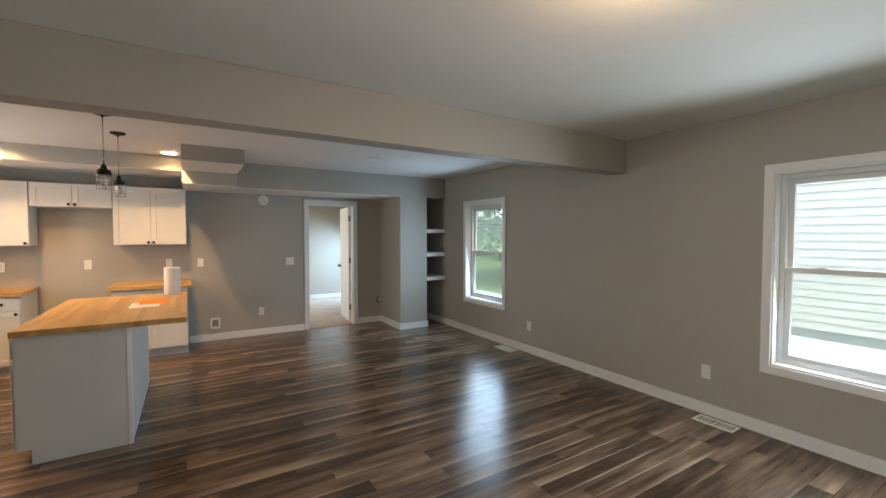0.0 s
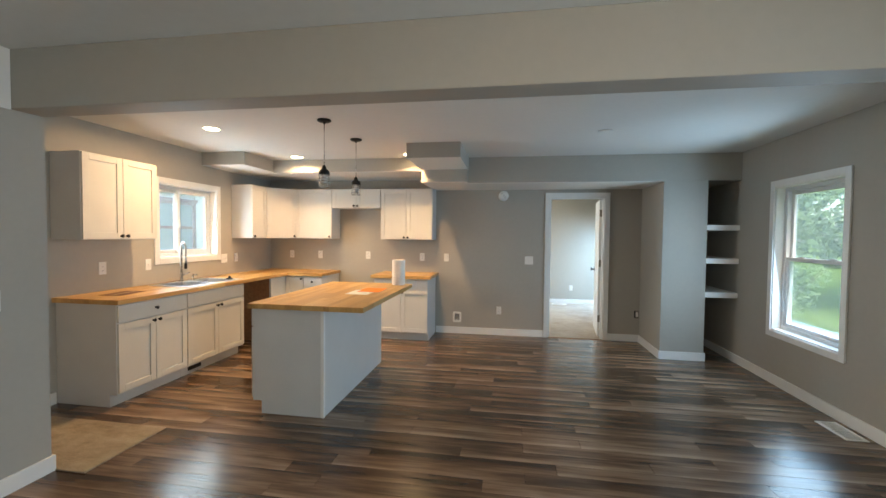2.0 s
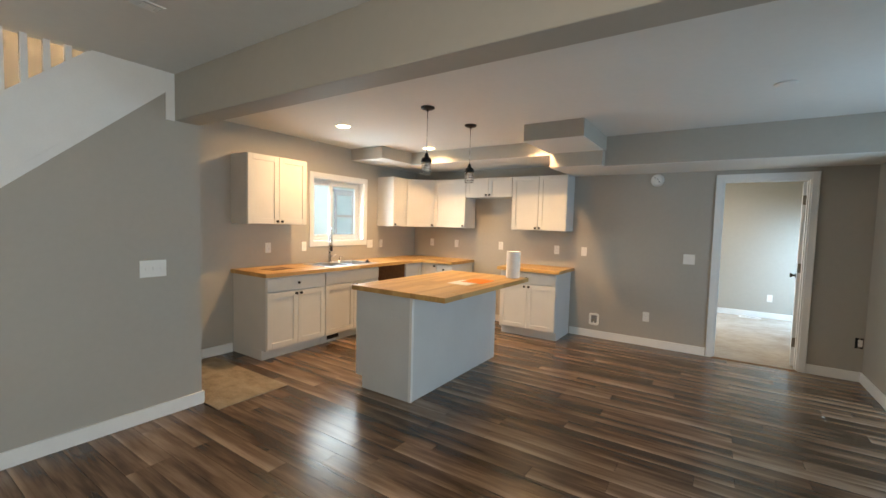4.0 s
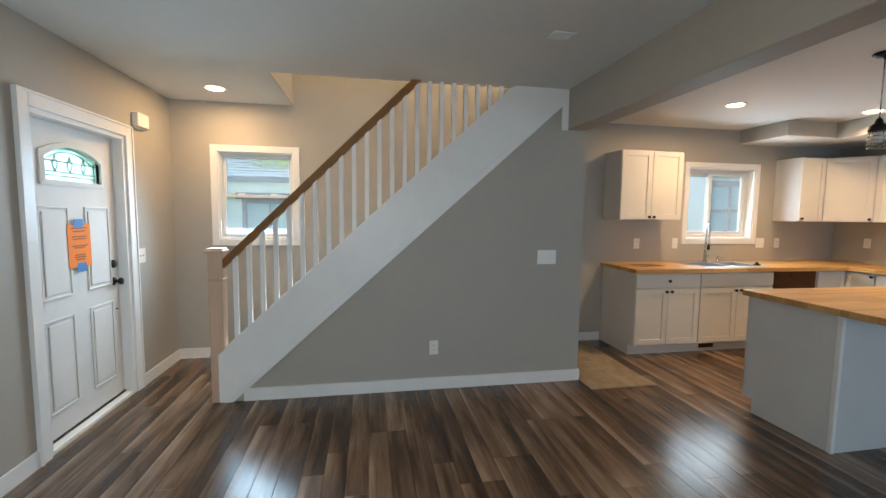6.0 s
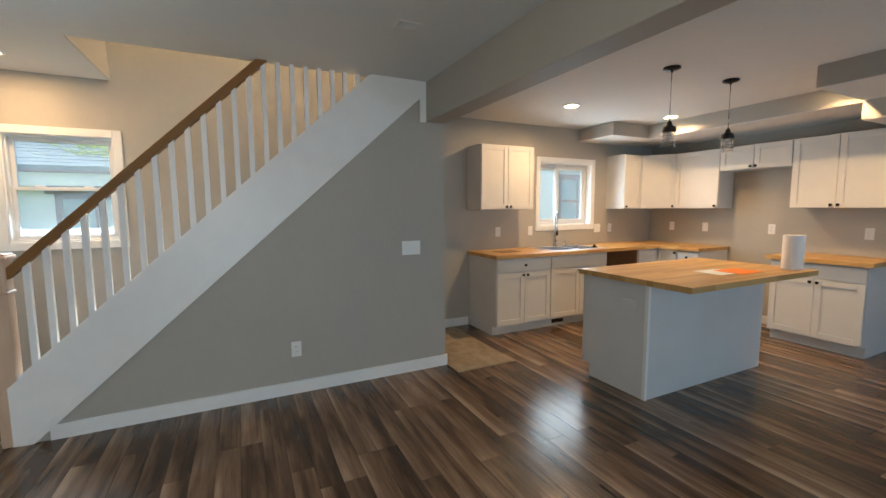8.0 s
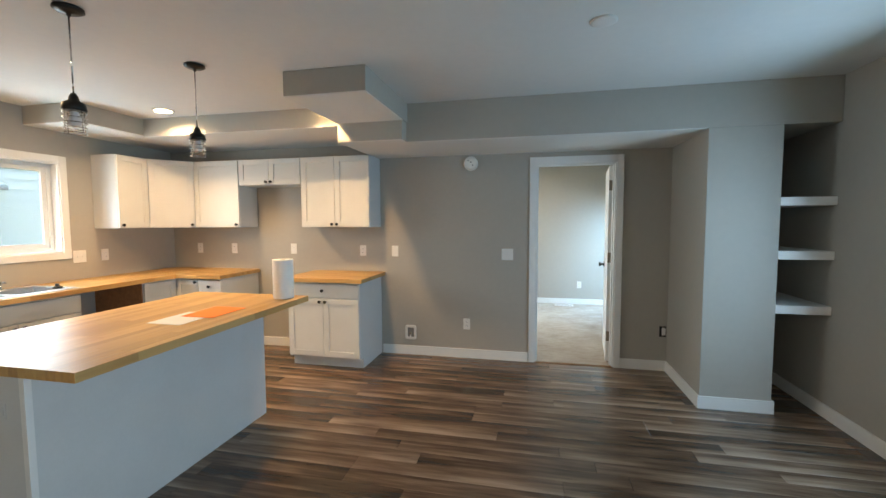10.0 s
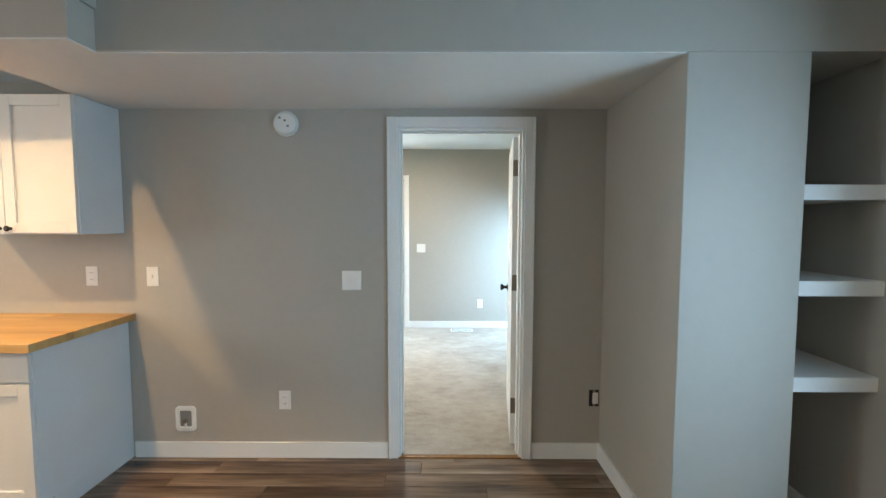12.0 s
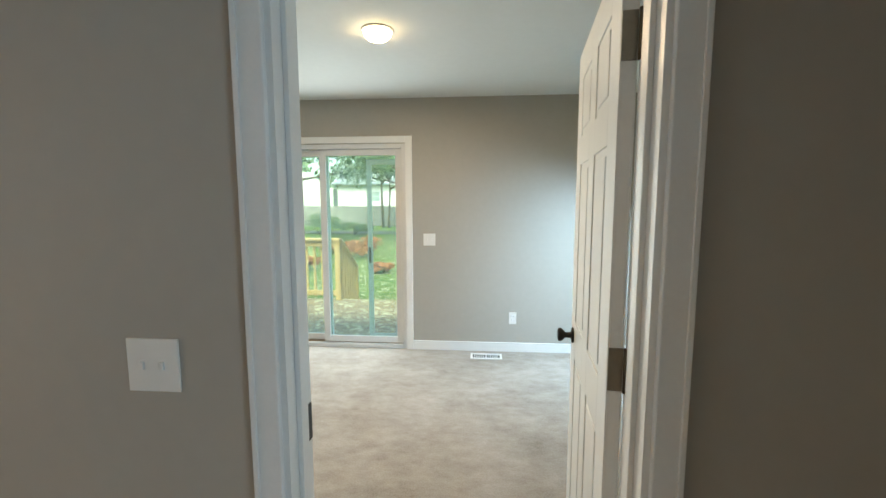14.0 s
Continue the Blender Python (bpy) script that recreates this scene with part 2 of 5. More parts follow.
RAIL = strips("handrail_oak", 0.5, 3.0, [(0.2, (0.12, 0.047, 0.011)), (0.8, (0.27, 0.122, 0.032))], "y", 0.5, 60, spec=0.3)
NEWEL = strips("newel_pine", 0.07, 1.5, [(0.2, (0.42, 0.27, 0.18)), (0.8, (0.60, 0.42, 0.30))], "x", 0.5, 40)
FLOOR = plank_floor("vinyl_plank", [(0.32, (0.040, 0.0228, 0.0138)), (0.42, (0.080, 0.0485, 0.0300)), (0.50, (0.136, 0.086, 0.0555)), (0.60, (0.210, 0.142, 0.097)), (0.74, (0.335, 0.243, 0.176))])
BUTCHER = {k: stave_wood("butcher_block_" + k, k, [(0.25, (0.36, 0.185, 0.058)), (0.5, (0.52, 0.305, 0.108)), (0.8, (0.66, 0.43, 0.18))]) for k in "xy"}
CHIPBOARD = plain("raw_particle_board", (0.34, 0.165, 0.075), 0.8, var=0.14, scale=30, bump=0.2, fine=250)
CARPET = carpet_like("room_carpet", (0.37, 0.325, 0.28), (0.51, 0.465, 0.42), (0.25, 0.21, 0.17))
MAT = carpet_like("beige_mat", (0.26, 0.21, 0.155), (0.43, 0.37, 0.285), (0.12, 0.09, 0.06))
GLASS = glass_pane("window_glass")
PATIO_GLASS = glass_pane("patio_glass", tint=(0.80, 0.97, 0.95), haze=0.12, haze_tint=(0.66, 0.95, 0.95))
LIT = glow("lamp_glow", (1.0, 0.80, 0.50), 3.0)
BULB = glow("bulb_off_glass", (0.9, 0.8, 0.6), 0.0, 0.6)
SCREEN = glow("thermostat_screen", (0.003, 0.016, 1.0), 0.17, 0.01)
ORANGE = plain("orange_paper", (0.95, 0.24, 0.03), 0.8, var=0.02, scale=12)
PAPER = plain("white_paper", (0.82, 0.82, 0.80), 0.8, var=0.015, scale=12)
TAPE = plain("blue_tape", (0.06, 0.22, 0.50), 0.7, var=0.04, scale=30)
INK = plain("printed_ink", (0.28, 0.09, 0.03), 0.8, var=0.02)
TOWEL = plain("paper_towel", (0.84, 0.83, 0.80), 0.95, var=0.02, scale=40, bump=0.6, fine=140, depth=0.003)
CORE = plain("cardboard_core", (0.35, 0.24, 0.15), 0.9, var=0.06, scale=40)
FROST = glass_pane("door_lite_glass", 0.08, (0.60, 0.86, 0.84), 0.22, (0.40, 0.64, 0.64))
LEAD = plain("lead_came", (0.06, 0.065, 0.06), 0.45, 0.7, var=0.1)
SIDING = plain("white_siding", (0.74, 0.74, 0.72), 0.6, var=0.03, scale=3)
SHINGLE = plain("roof_shingle", (0.13, 0.155, 0.17), 0.9, var=0.14, scale=7, bump=0.5, fine=90, depth=0.004)
MOSS = plain("moss", (0.30, 0.33, 0.05), 0.95, var=0.2, scale=9, bump=0.6, fine=60, depth=0.01)
FASCIA = plain("fascia_paint", (0.72, 0.70, 0.62), 0.6, var=0.03)
MAROON = plain("maroon_trim", (0.17, 0.075, 0.08), 0.6, var=0.06)
BLOCK = plain("foundation_block", (0.30, 0.33, 0.33), 0.9, var=0.1, scale=6, bump=0.4, fine=60, depth=0.004)
GRASS = carpet_like("lawn", (0.075, 0.13, 0.028), (0.15, 0.21, 0.055), (0.17, 0.13, 0.06))
DECK = strips("deck_board_wood", 0.14, 2.4, [(0.2, (0.19, 0.12, 0.07)), (0.8, (0.36, 0.25, 0.16))], "x", 0.75, 40, 0.3)
PINE = strips("treated_pine", 0.09, 2.0, [(0.2, (0.45, 0.29, 0.11)), (0.8, (0.66, 0.46, 0.21))], "y", 0.7, 40, 0.2)
BARK = plain("bark", (0.11, 0.085, 0.06), 0.95, var=0.2, scale=9, bump=0.9, fine=40, depth=0.02)
LEAF = plain("green_leaf", (0.100, 0.165, 0.070), 0.6, var=0.22, scale=2.2)
LEAF_O = plain("orange_leaf", (0.36, 0.13, 0.045), 0.7, var=0.2, scale=4)
LITTER = plain("fallen_leaf", (0.58, 0.52, 0.36), 0.8, var=0.25, scale=9)
FENCE = plain("weathered_fence", (0.26, 0.25, 0.24), 0.85, var=0.12, scale=3)
DARKGLASS = plain("far_window_glass", (0.26, 0.34, 0.38), 0.08, var=0.1, scale=2)
ASPHALT = plain("asphalt", (0.06, 0.06, 0.06), 0.9, var=0.12, scale=8)


# ---- builders ----
def block(x0, x1, y0, y1, z0, z1, bevel=0.0, bm=None):
    """A box, its edges rounded a little, added to bm."""
    bm = bm or bmesh.new()
    got = bmesh.ops.create_cube(bm, size=1)["verts"]
    for v in got:
        v.co = (x0 if v.co.x < 0 else x1, y0 if v.co.y < 0 else y1, z0 if v.co.z < 0 else z1)
    if bevel:
        edges = list({e for v in got for e in v.link_edges})
        bmesh.ops.bevel(bm, geom=edges, offset=bevel, segments=2, affect="EDGES", profile=0.5)
    return bm


def blocks(*some, bevel=0.0):
    bm = bmesh.new()
    for s in some:
        block(*s, bevel=bevel, bm=bm)
    return bm


def lathe(profile, centre=(0, 0, 0), axis="z", steps=20, bm=None):
    """A turned shape from (radius, height) pairs."""
    bm = bm or bmesh.new()
    turn = {"z": Matrix(), "y": Matrix.Rotation(radians(-90), 4, "X"), "x": Matrix.Rotation(radians(90), 4, "Y")}[axis]
    m = Matrix.Translation(centre) @ turn
    rings = [[bm.verts.new(m @ Vector((r * math.cos(a), r * math.sin(a), h))) for a in (2 * math.pi * k / steps for k in range(steps))] for r, h in profile]
    for a, b in zip(rings, rings[1:]):
        for k in range(steps):
            bm.faces.new((a[k], a[(k + 1) % steps], b[(k + 1) % steps], b[k]))
    bm.faces.new(rings[0][::-1])
    bm.faces.new(rings[-1])
    for f in bm.faces:
        f.smooth = len(f.verts) == 4
    return bm


def tube(points, radius, bm=None, steps=10):
    bm = bm or bmesh.new()
    rings = []
    pts = [Vector(p) for p in points]
    for k, p in enumerate(pts):
        way = (pts[min(k + 1, len(pts) - 1)] - pts[max(k - 1, 0)]).normalized()
        side = way.cross(Vector((0, 0, 1)) if abs(way.z) < 0.9 else Vector((0, 1, 0))).normalized()
        up = side.cross(way)
        r = radius[k] if isinstance(radius, (list, tuple)) else radius
        rings.append([bm.verts.new(p + r * (math.cos(a) * side + math.sin(a) * up)) for a in (2 * math.pi * j / steps for j in range(steps))])
    for a, b in zip(rings, rings[1:]):
        for j in range(steps):
            bm.faces.new((a[j], a[(j + 1) % steps], b[(j + 1) % steps], b[j])).smooth = True
    bm.faces.new(rings[0][::-1])
    bm.faces.new(rings[-1])
    return bm


def prism(points, x0, x1, bm=None):
    """A flat shape in y and z, thickened from x0 to x1."""
    bm = bm or bmesh.new()
    a = [bm.verts.new((x0, y, z)) for y, z in points]
    b = [bm.verts.new((x1, y, z)) for y, z in points]
    bm.faces.new(a)
    bm.faces.new(b[::-1])
    for k in range(len(a)):
        j = (k + 1) % len(a)
        bm.faces.new((a[k], b[k], b[j], a[j]))
    bmesh.ops.recalc_face_normals(bm, faces=bm.faces)
    return bm


def mesh_of(name, bm, material):
    bmesh.ops.recalc_face_normals(bm, faces=bm.faces)
    me = bpy.data.meshes.new(name)
    bm.to_mesh(me)
    bm.free()
    me.materials.append(material)
    return me


def part(name, bm, material, parent, label=""):
    ob = new(name, mesh_of(name, bm, material))
    ob.parent = parent
    return tagged(ob, label)


def thing(name, m, label, category, group="", kind=""):
    ob = new(name)
    ob.empty_display_size = 0.1
    ob.matrix_world = m
    return tagged(ob, label, category, group, kind)


def solid(name, bm, material, label="", category="", kind="", group=""):
    return tagged(new(name, mesh_of(name, bm, material)), label, category, group, kind)


def fixed(name, bm, material, label="", category=""):
    return solid(name, bm, material, label, category, "structure")


def on_wall(side, along, z, off=0.0):
    """The pose of a thing on a wall: its x runs along the wall, its y into the room."""
    x, y, turn = {"north": (along, N - off, 180), "south": (along, S + off, 0), "west": (W + off, along, -90), "east": (E - off, along, 90),
                  "stair": (XS + off, along, -90), "back": (along, BACK - off, 180), "recess": (COL_L - off, along, 90)}[side]
    return pose(x, y, z, 0, 0, turn)


# ---- structure ----
def wall_with_openings(name, fixed_axis, f0, f1, a0, a1, z0, z1, openings, label):
    """A wall along one axis, pieced round its openings (along from, to, z from, to)."""
    bm = bmesh.new()

    def piece(u0, u1, w0, w1):
        if u1 - u0 > 1e-4 and w1 - w0 > 1e-4:
            block(*((f0, f1, u0, u1) if fixed_axis == "x" else (u0, u1, f0, f1)), w0, w1, bm=bm)
    at = a0
    for u0, u1, w0, w1 in sorted(openings):
        piece(at, u0, z0, z1)
        piece(u0, u1, z0, w0)
        piece(u0, u1, w1, z1)
        at = u1
    piece(at, a1, z0, z1)
    return fixed(name, bm, WALL, label, "wall")


E1, E2 = (0.62, 1.54, 0.54, 1.99), (4.66, 5.555, 0.54, 1.99)     # openings of the east windows
E3 = (8.93, 9.77, 0.54, 1.99)
WW, KW = (-0.268, 0.418, 1.168, 2.005), (4.85, 5.755, 1.178, 2.015)
FD = (-1.80, -0.885, 0.0, 1.995)
ND = (1.805, 2.575, 0.0, 2.035)
SL = (-0.13, 1.535, 0.0, 2.045)
HOLE = (0.425, 2.775)                                             # stair opening in the ceiling, along y
HX = -1.585

wall_with_openings("wall_east", "x", E, E + T, S - T, BACK + T, GROUND, C + 0.12, [E1, E2, E3], "warm grey painted wall with white windows")
wall_with_openings("wall_west", "x", W - T, W, S - T, BACK + T, GROUND, 5.0, [WW, KW], "warm grey painted wall behind stair and kitchen")
wall_with_openings("wall_south", "y", S - T, S, W, E, GROUND, C + 0.12, [FD], "warm grey painted wall with the front door")
wall_with_openings("wall_north", "y", N, N + 0.115, W, E, 0, C, [ND], "warm grey painted wall with white doorway")
wall_with_openings("wall_back", "y", BACK, BACK + T, W, E, GROUND, C + 0.12, [SL], "grey painted wall with patio slider")
fixed("wall_back_room_west", block(-0.60, -0.48, N + 0.115, BACK, 0, C), WALL, "grey painted side wall of the carpeted room", "wall")

ceil = bmesh.new()
for x0, x1, y0, y1 in ((HX, E, S, BACK), (W, HX, S, HOLE[0]), (W, HX, HOLE[1], BACK)):
    block(x0, x1, y0, y1, C, C + 0.12, bm=ceil)
fixed("ceiling", ceil, CEIL, "flat white painted ceiling", "ceiling")
upper = bmesh.new()
block(HX, HX + 0.1, HOLE[0] - 0.1, HOLE[1] + 0.1, C + 0.12, 5.0, bm=upper)
block(W, HX, HOLE[0] - 0.1, HOLE[0], C + 0.12, 5.0, bm=upper)
block(W, HX, HOLE[1], HOLE[1] + 0.1, C + 0.12, 5.0, bm=upper)
fixed("wall_stairwell", upper, WALL, "grey painted walls of the upper stairwell", "wall")
lining = bmesh.new()
block(W, HX, HOLE[0], HOLE[0] + 0.006, C, C + 0.12, bm=lining)
block(W, HX, HOLE[1] - 0.006, HOLE[1], C, C + 0.12, bm=lining)
fixed("stairwell_lining", lining, WALL, "grey painted edge of the stair opening", "wall")
fixed("ceiling_stairwell", block(W - T, HX + 0.1, HOLE[0] - 0.1, HOLE[1] + 0.1, 5.0, 5.1), CEIL, "white ceiling over the stairs", "ceiling")

fixed("beam", block(XS - 0.07, E, BEAM_Y0, BEAM_Y1, BEAM_Z, C, 0.006), WALL, "grey painted drywall beam across the room", "beam")
fixed("column", block(COL_L, COL_R, COL_Y, N, 0, SOFFIT, 0.004), WALL, "grey painted drywall column beside the shelf niche", "column")
# lowered ceilings: over the door recess, along the kitchen walls, and the boxed duct
fixed("soffit_recess", block(0.12, E, COL_Y, N, SOFFIT, C, 0.004), WALL, "grey painted soffit over the door recess", "soffit")
fixed("soffit_recess_underside", block(0.125, COL_L, COL_Y + 0.006, N, SOFFIT - 0.005, SOFFIT), CEIL, "white painted underside of the soffit", "soffit")
fixed("soffit_kitchen_west", block(W, -1.97, 5.50, N, 2.312, C, 0.004), WALL, "grey painted kitchen bulkhead", "soffit")
fixed("soffit_kitchen_west_underside", block(W, -1.975, 5.505, N, 2.307, 2.312), CEIL, "white underside of the bulkhead", "soffit")
fixed("soffit_kitchen_north", block(-1.97, 0.12, 6.12, N, 2.300, C, 0.004), WALL, "grey painted kitchen bulkhead", "soffit")
fixed("soffit_kitchen_north_underside", block(-1.97, 0.12, 6.125, N, 2.295, 2.300), CEIL, "white underside of the bulkhead", "soffit")
fixed("duct_box", block(0.12, 0.715, 5.27, COL_Y, 2.305, C, 0.004), WALL, "grey painted boxed duct under the ceiling", "soffit")
fixed("duct_box_underside", block(0.124, 0.711, 5.274, 6.06, 2.300, 2.305), CEIL, "white painted underside of the boxed duct", "soffit")
fixed("duct_box_lower", block(0.12, 0.705, 6.06, COL_Y, SOFFIT, 2.305, 0.004), WALL, "grey painted lower step of the boxed duct", "soffit")
fixed("duct_box_lower_underside", block(0.124, 0.70, 6.064, COL_Y + 0.006, SOFFIT - 0.005, SOFFIT), CEIL, "white painted underside of the lower step", "soffit")

# stair wall: the grey triangle, the short end wall, and the closing wall behind it
SL_TOP = lambda y: 0.472 + 0.927 * (y - 0.157)
SL_BOT = lambda y: 0.089 + 0.901 * (y - 0.233)
fixed("wall_stair", prism([(0.134, 0), (BEAM_Y1, 0), (BEAM_Y1, C), (2.715, C), (2.715, SL_BOT(2.715))], XS - 0.12, XS), WALL,
      "grey painted triangular wall under the stairs", "wall")
fixed("wall_under_stair", block(W, XS - 0.12, 2.74, 2.84, 0, C), WALL, "grey painted wall closing the space under the stairs", "wall")

sub = bmesh.new()
block(W - T, E + T, S - T, BACK + T, -0.12, -0.012, bm=sub)
floor = fixed("floor", sub, DARK, "dark grey-brown wood-look plank floor", "floor")
fixed("floor_back_room", block(-0.48, E, N + 0.02, BACK, -0.012, 0.008, 0.003), CARPET, "worn beige carpet with grey stains", "carpet")
fixed("threshold", block(ND[0], ND[1], N - 0.012, N + 0.024, -0.010, 0.006, 0.002), RAIL, "thin dark transition strip in the doorway", "threshold")


def baseboard(x0, x1, y0, y1):
    bm = block(x0, x1, y0, y1, 0.001, 0.084)
    thin = 0.004
    if x1 - x0 > y1 - y0:
        block(x0, x1, y0 + (thin if y0 < (S + 0.1) or y0 in (XS,) else 0), y1, 0.084, 0.098, bm=bm)
    else:
        block(x0, x1, y0, y1, 0.084, 0.098, bm=bm)
    return fixed("baseboard", bm, TRIM, "white painted baseboard along the wall", "baseboard")


B = 0.014
baseboard(E - B, E, S, COL_Y + 0.8)
baseboard(COL_L, COL_R + 0.0, COL_Y - B, COL_Y)
baseboard(COL_L - B, COL_L, COL_Y - B, N)
baseboard(COL_R, COL_R + B, COL_Y - B, N)
baseboard(0.165, 1.74, N - B, N)
baseboard(2.633, COL_L - B, N - B, N)
baseboard(-1.388, -0.62, N - B, N)
baseboard(XS, XS + B, 0.215, BEAM_Y1 + B)
baseboard(XS - 0.12, XS, BEAM_Y1, BEAM_Y1 + B)
baseboard(W, W + B, S, 3.78)
baseboard(W, -1.885, S, S + B)
baseboard(-0.80, E, S, S + B)
baseboard(1.60, E, BACK - B, BACK)
baseboard(-0.48, -0.16, BACK - B, BACK)
baseboard(E - B, E, N + 0.12, BACK)
baseboard(2.66, E, N + 0.115, N + 0.115 + B)


# ---- windows and doors ----
def casing(parent, x0, x1, z0, z1, w=0.062, d=0.016, bottom=True):
    """Flat boards round an opening."""
    for a, b, c, e in ((x0 - w, x0, z0 - (w if bottom else 0), z1 + w), (x1, x1 + w, z0 - (w if bottom else 0), z1 + w)):
        part("casing_board", block(a, b, 0.0, d, c, e, 0.003), TRIM, parent)
    part("casing_board", block(x0, x1, 0.0, d, z1, z1 + w, 0.003), TRIM, parent)
    if bottom:
        part("casing_board", block(x0, x1, 0.0, d, z0 - w, z0, 0.003), TRIM, parent)


def window_thing(name, side, opening, label, sliding=False, deep=T, f=0.036, s=0.036):
    a0, a1, z0, z1 = opening
    half, h = (a1 - a0) / 2, z1 - z0
    root = thing(name, on_wall(side, (a0 + a1) / 2, z0), label, "window", "", "structure")
    casing(root, -half, half, 0.0, h)
    for x0, x1, c, e in ((-half, -half + 0.012, 0, h), (half - 0.012, half, 0, h), (-half + 0.012, half - 0.012, 0, 0.014), (-half + 0.012, half - 0.012, h - 0.012, h)):
        part("reveal_board", block(x0, x1, -deep + 0.06, 0.002, c, e), TRIM, root)
    i0, i1, b0, b1 = -half + 0.012, half - 0.012, 0.014, h - 0.012
    y0 = -deep + 0.005
    frame_bm = blocks((i0, i0 + f, y0, y0 + 0.075, b0, b1), (i1 - f, i1, y0, y0 + 0.075, b0, b1),
                      (i0 + f, i1 - f, y0, y0 + 0.075, b0, b0 + f), (i0 + f, i1 - f, y0, y0 + 0.075, b1 - f, b1), bevel=0.003)
    part("window_frame", frame_bm, VINYL, root)
    j0, j1, c0, c1 = i0 + f, i1 - f, b0 + f, b1 - f

    def sash(x0, x1, e0, e1, y, lab):
        ob = part("sash", blocks((x0, x0 + s, y, y + 0.03, e0, e1), (x1 - s, x1, y, y + 0.03, e0, e1),
                                 (x0 + s, x1 - s, y, y + 0.03, e0, e0 + s), (x0 + s, x1 - s, y, y + 0.03, e1 - s, e1), bevel=0.003), VINYL, root, lab)
        pane = part("pane", block(x0 + s - 0.004, x1 - s + 0.004, y + 0.012, y + 0.016, e0 + s - 0.004, e1 - s + 0.004), GLASS, ob)
        pane.visible_shadow = False
        return ob
    if sliding:
        mid = (j0 + j1) / 2 + 0.07
        sash(j0, mid + s / 2, c0, c1, y0 + 0.036, "white vinyl sliding sash")
        sash(mid - s / 2, j1, c0, c1, y0 + 0.004, "white vinyl fixed sash")
        part("latch", block(mid - 0.012, mid + 0.012, y0 + 0.066, y0 + 0.080, h * 0.42, h * 0.50, 0.003), VINYL, root)
    else:
        mid = (c0 + c1) / 2
        sash(j0, j1, c0, mid + s / 2, y0 + 0.036, "lower white vinyl sash")
        sash(j0, j1, mid - s / 2, c1, y0 + 0.004, "upper white vinyl sash")
        for k in (-0.22, 0.22):
            part("latch", block(half * k * 2 - 0.03, half * k * 2 + 0.03, y0 + 0.044, y0 + 0.064, mid + s / 2, mid + s / 2 + 0.012, 0.003), VINYL, root)
    return root


window_thing("window_1", "east", E1, "white double-hung vinyl window facing pale siding")
window_thing("window_2", "east", E2, "white double-hung vinyl window facing green trees")
window_thing("window_3", "west", WW, "small white double-hung window beside the stairs", deep=0.115, f=0.012, s=0.026)
window_thing("window_4", "west", KW, "white sliding vinyl window above the kitchen sink", sliding=True)
window_thing("window_5", "east", E3, "white double-hung window of the carpeted room")


def knob_bm(y, out=0.055, r=0.026, x=0.0, z=0.0):
    return lathe([(0.030, 0), (0.030, 0.006), (0.012, 0.010), (0.011, out * 0.5), (r * 0.7, out * 0.6), (r, out * 0.8), (r * 0.9, out * 0.95), (r * 0.5, out)], (x, y, z), "y", 18)


def knob_back(y, x, z):
    bm = knob_bm(0)
    bmesh.ops.rotate(bm, verts=bm.verts, cent=(0, 0, 0), matrix=Matrix.Rotation(math.pi, 3, "Z"))
    bmesh.ops.translate(bm, verts=bm.verts, vec=(x, y, z))
    return bm


def raised(x0, x1, z0, z1, y, out, parent, material):
    """A raised panel with a sunk moulding round it."""
    part("panel_moulding", blocks((x0, x1, y, y + out * 0.9, z0, z0 + 0.014), (x0, x1, y, y + out * 0.9, z1 - 0.014, z1),
                                  (x0, x0 + 0.014, y, y + out * 0.9, z0 + 0.014, z1 - 0.014), (x1 - 0.014, x1, y, y + out * 0.9, z0 + 0.014, z1 - 0.014), bevel=0.003), material, parent)
    part("panel", block(x0 + 0.030, x1 - 0.030, y, y + out, z0 + 0.030, z1 - 0.030, 0.005), material, parent)


# the inner door: frame in the north wall, leaf swung open into the carpeted room
inner = thing("door_1", on_wall("north", (ND[0] + ND[1]) / 2, 0), "white painted six-panel door standing open", "door", "", "structure")
hw = (ND[1] - ND[0]) / 2
casing(inner, -hw + 0.004, hw - 0.004, 0.0, ND[3] - 0.004, 0.062, 0.016, bottom=False)
for x0, x1 in ((-hw - 0.056, -hw - 0.044), (hw + 0.044, hw + 0.056)):
    part("casing_bead", block(x0, x1, 0.016, 0.022, 0, ND[3] + 0.05, 0.002), TRIM, inner)
for x0, x1 in ((-hw, -hw + 0.018), (hw - 0.018, hw)):
    part("jamb", block(x0, x1, -0.118, 0.003, 0, ND[3] - 0.018, 0.001), TRIM, inner)
part("jamb", block(-hw, hw, -0.118, 0.003, ND[3] - 0.018, ND[3]), TRIM, inner)
for x0, x1 in ((-hw + 0.018, -hw + 0.030), (hw - 0.030, hw - 0.018)):
    part("door_stop", block(x0, x1, -0.074, -0.038, 0, ND[3] - 0.030, 0.002), TRIM, inner)
part("door_stop", block(-hw + 0.018, hw - 0.018, -0.074, -0.038, ND[3] - 0.030, ND[3] - 0.018, 0.002), TRIM, inner)
part("strike_plate", block(hw - 0.0205, hw - 0.0175, -0.114, -0.076, 0.895, 0.985), BLACK, inner)
for x0, x1 in ((-hw - 0.062, -hw), (hw, hw + 0.062)):
    part("casing_board", block(x0, x1, -0.132, -0.116, 0, ND[3] + 0.06, 0.003), TRIM, inner)
part("casing_board", block(-hw, hw, -0.132, -0.116, ND[3], ND[3] + 0.06, 0.003), TRIM, inner)

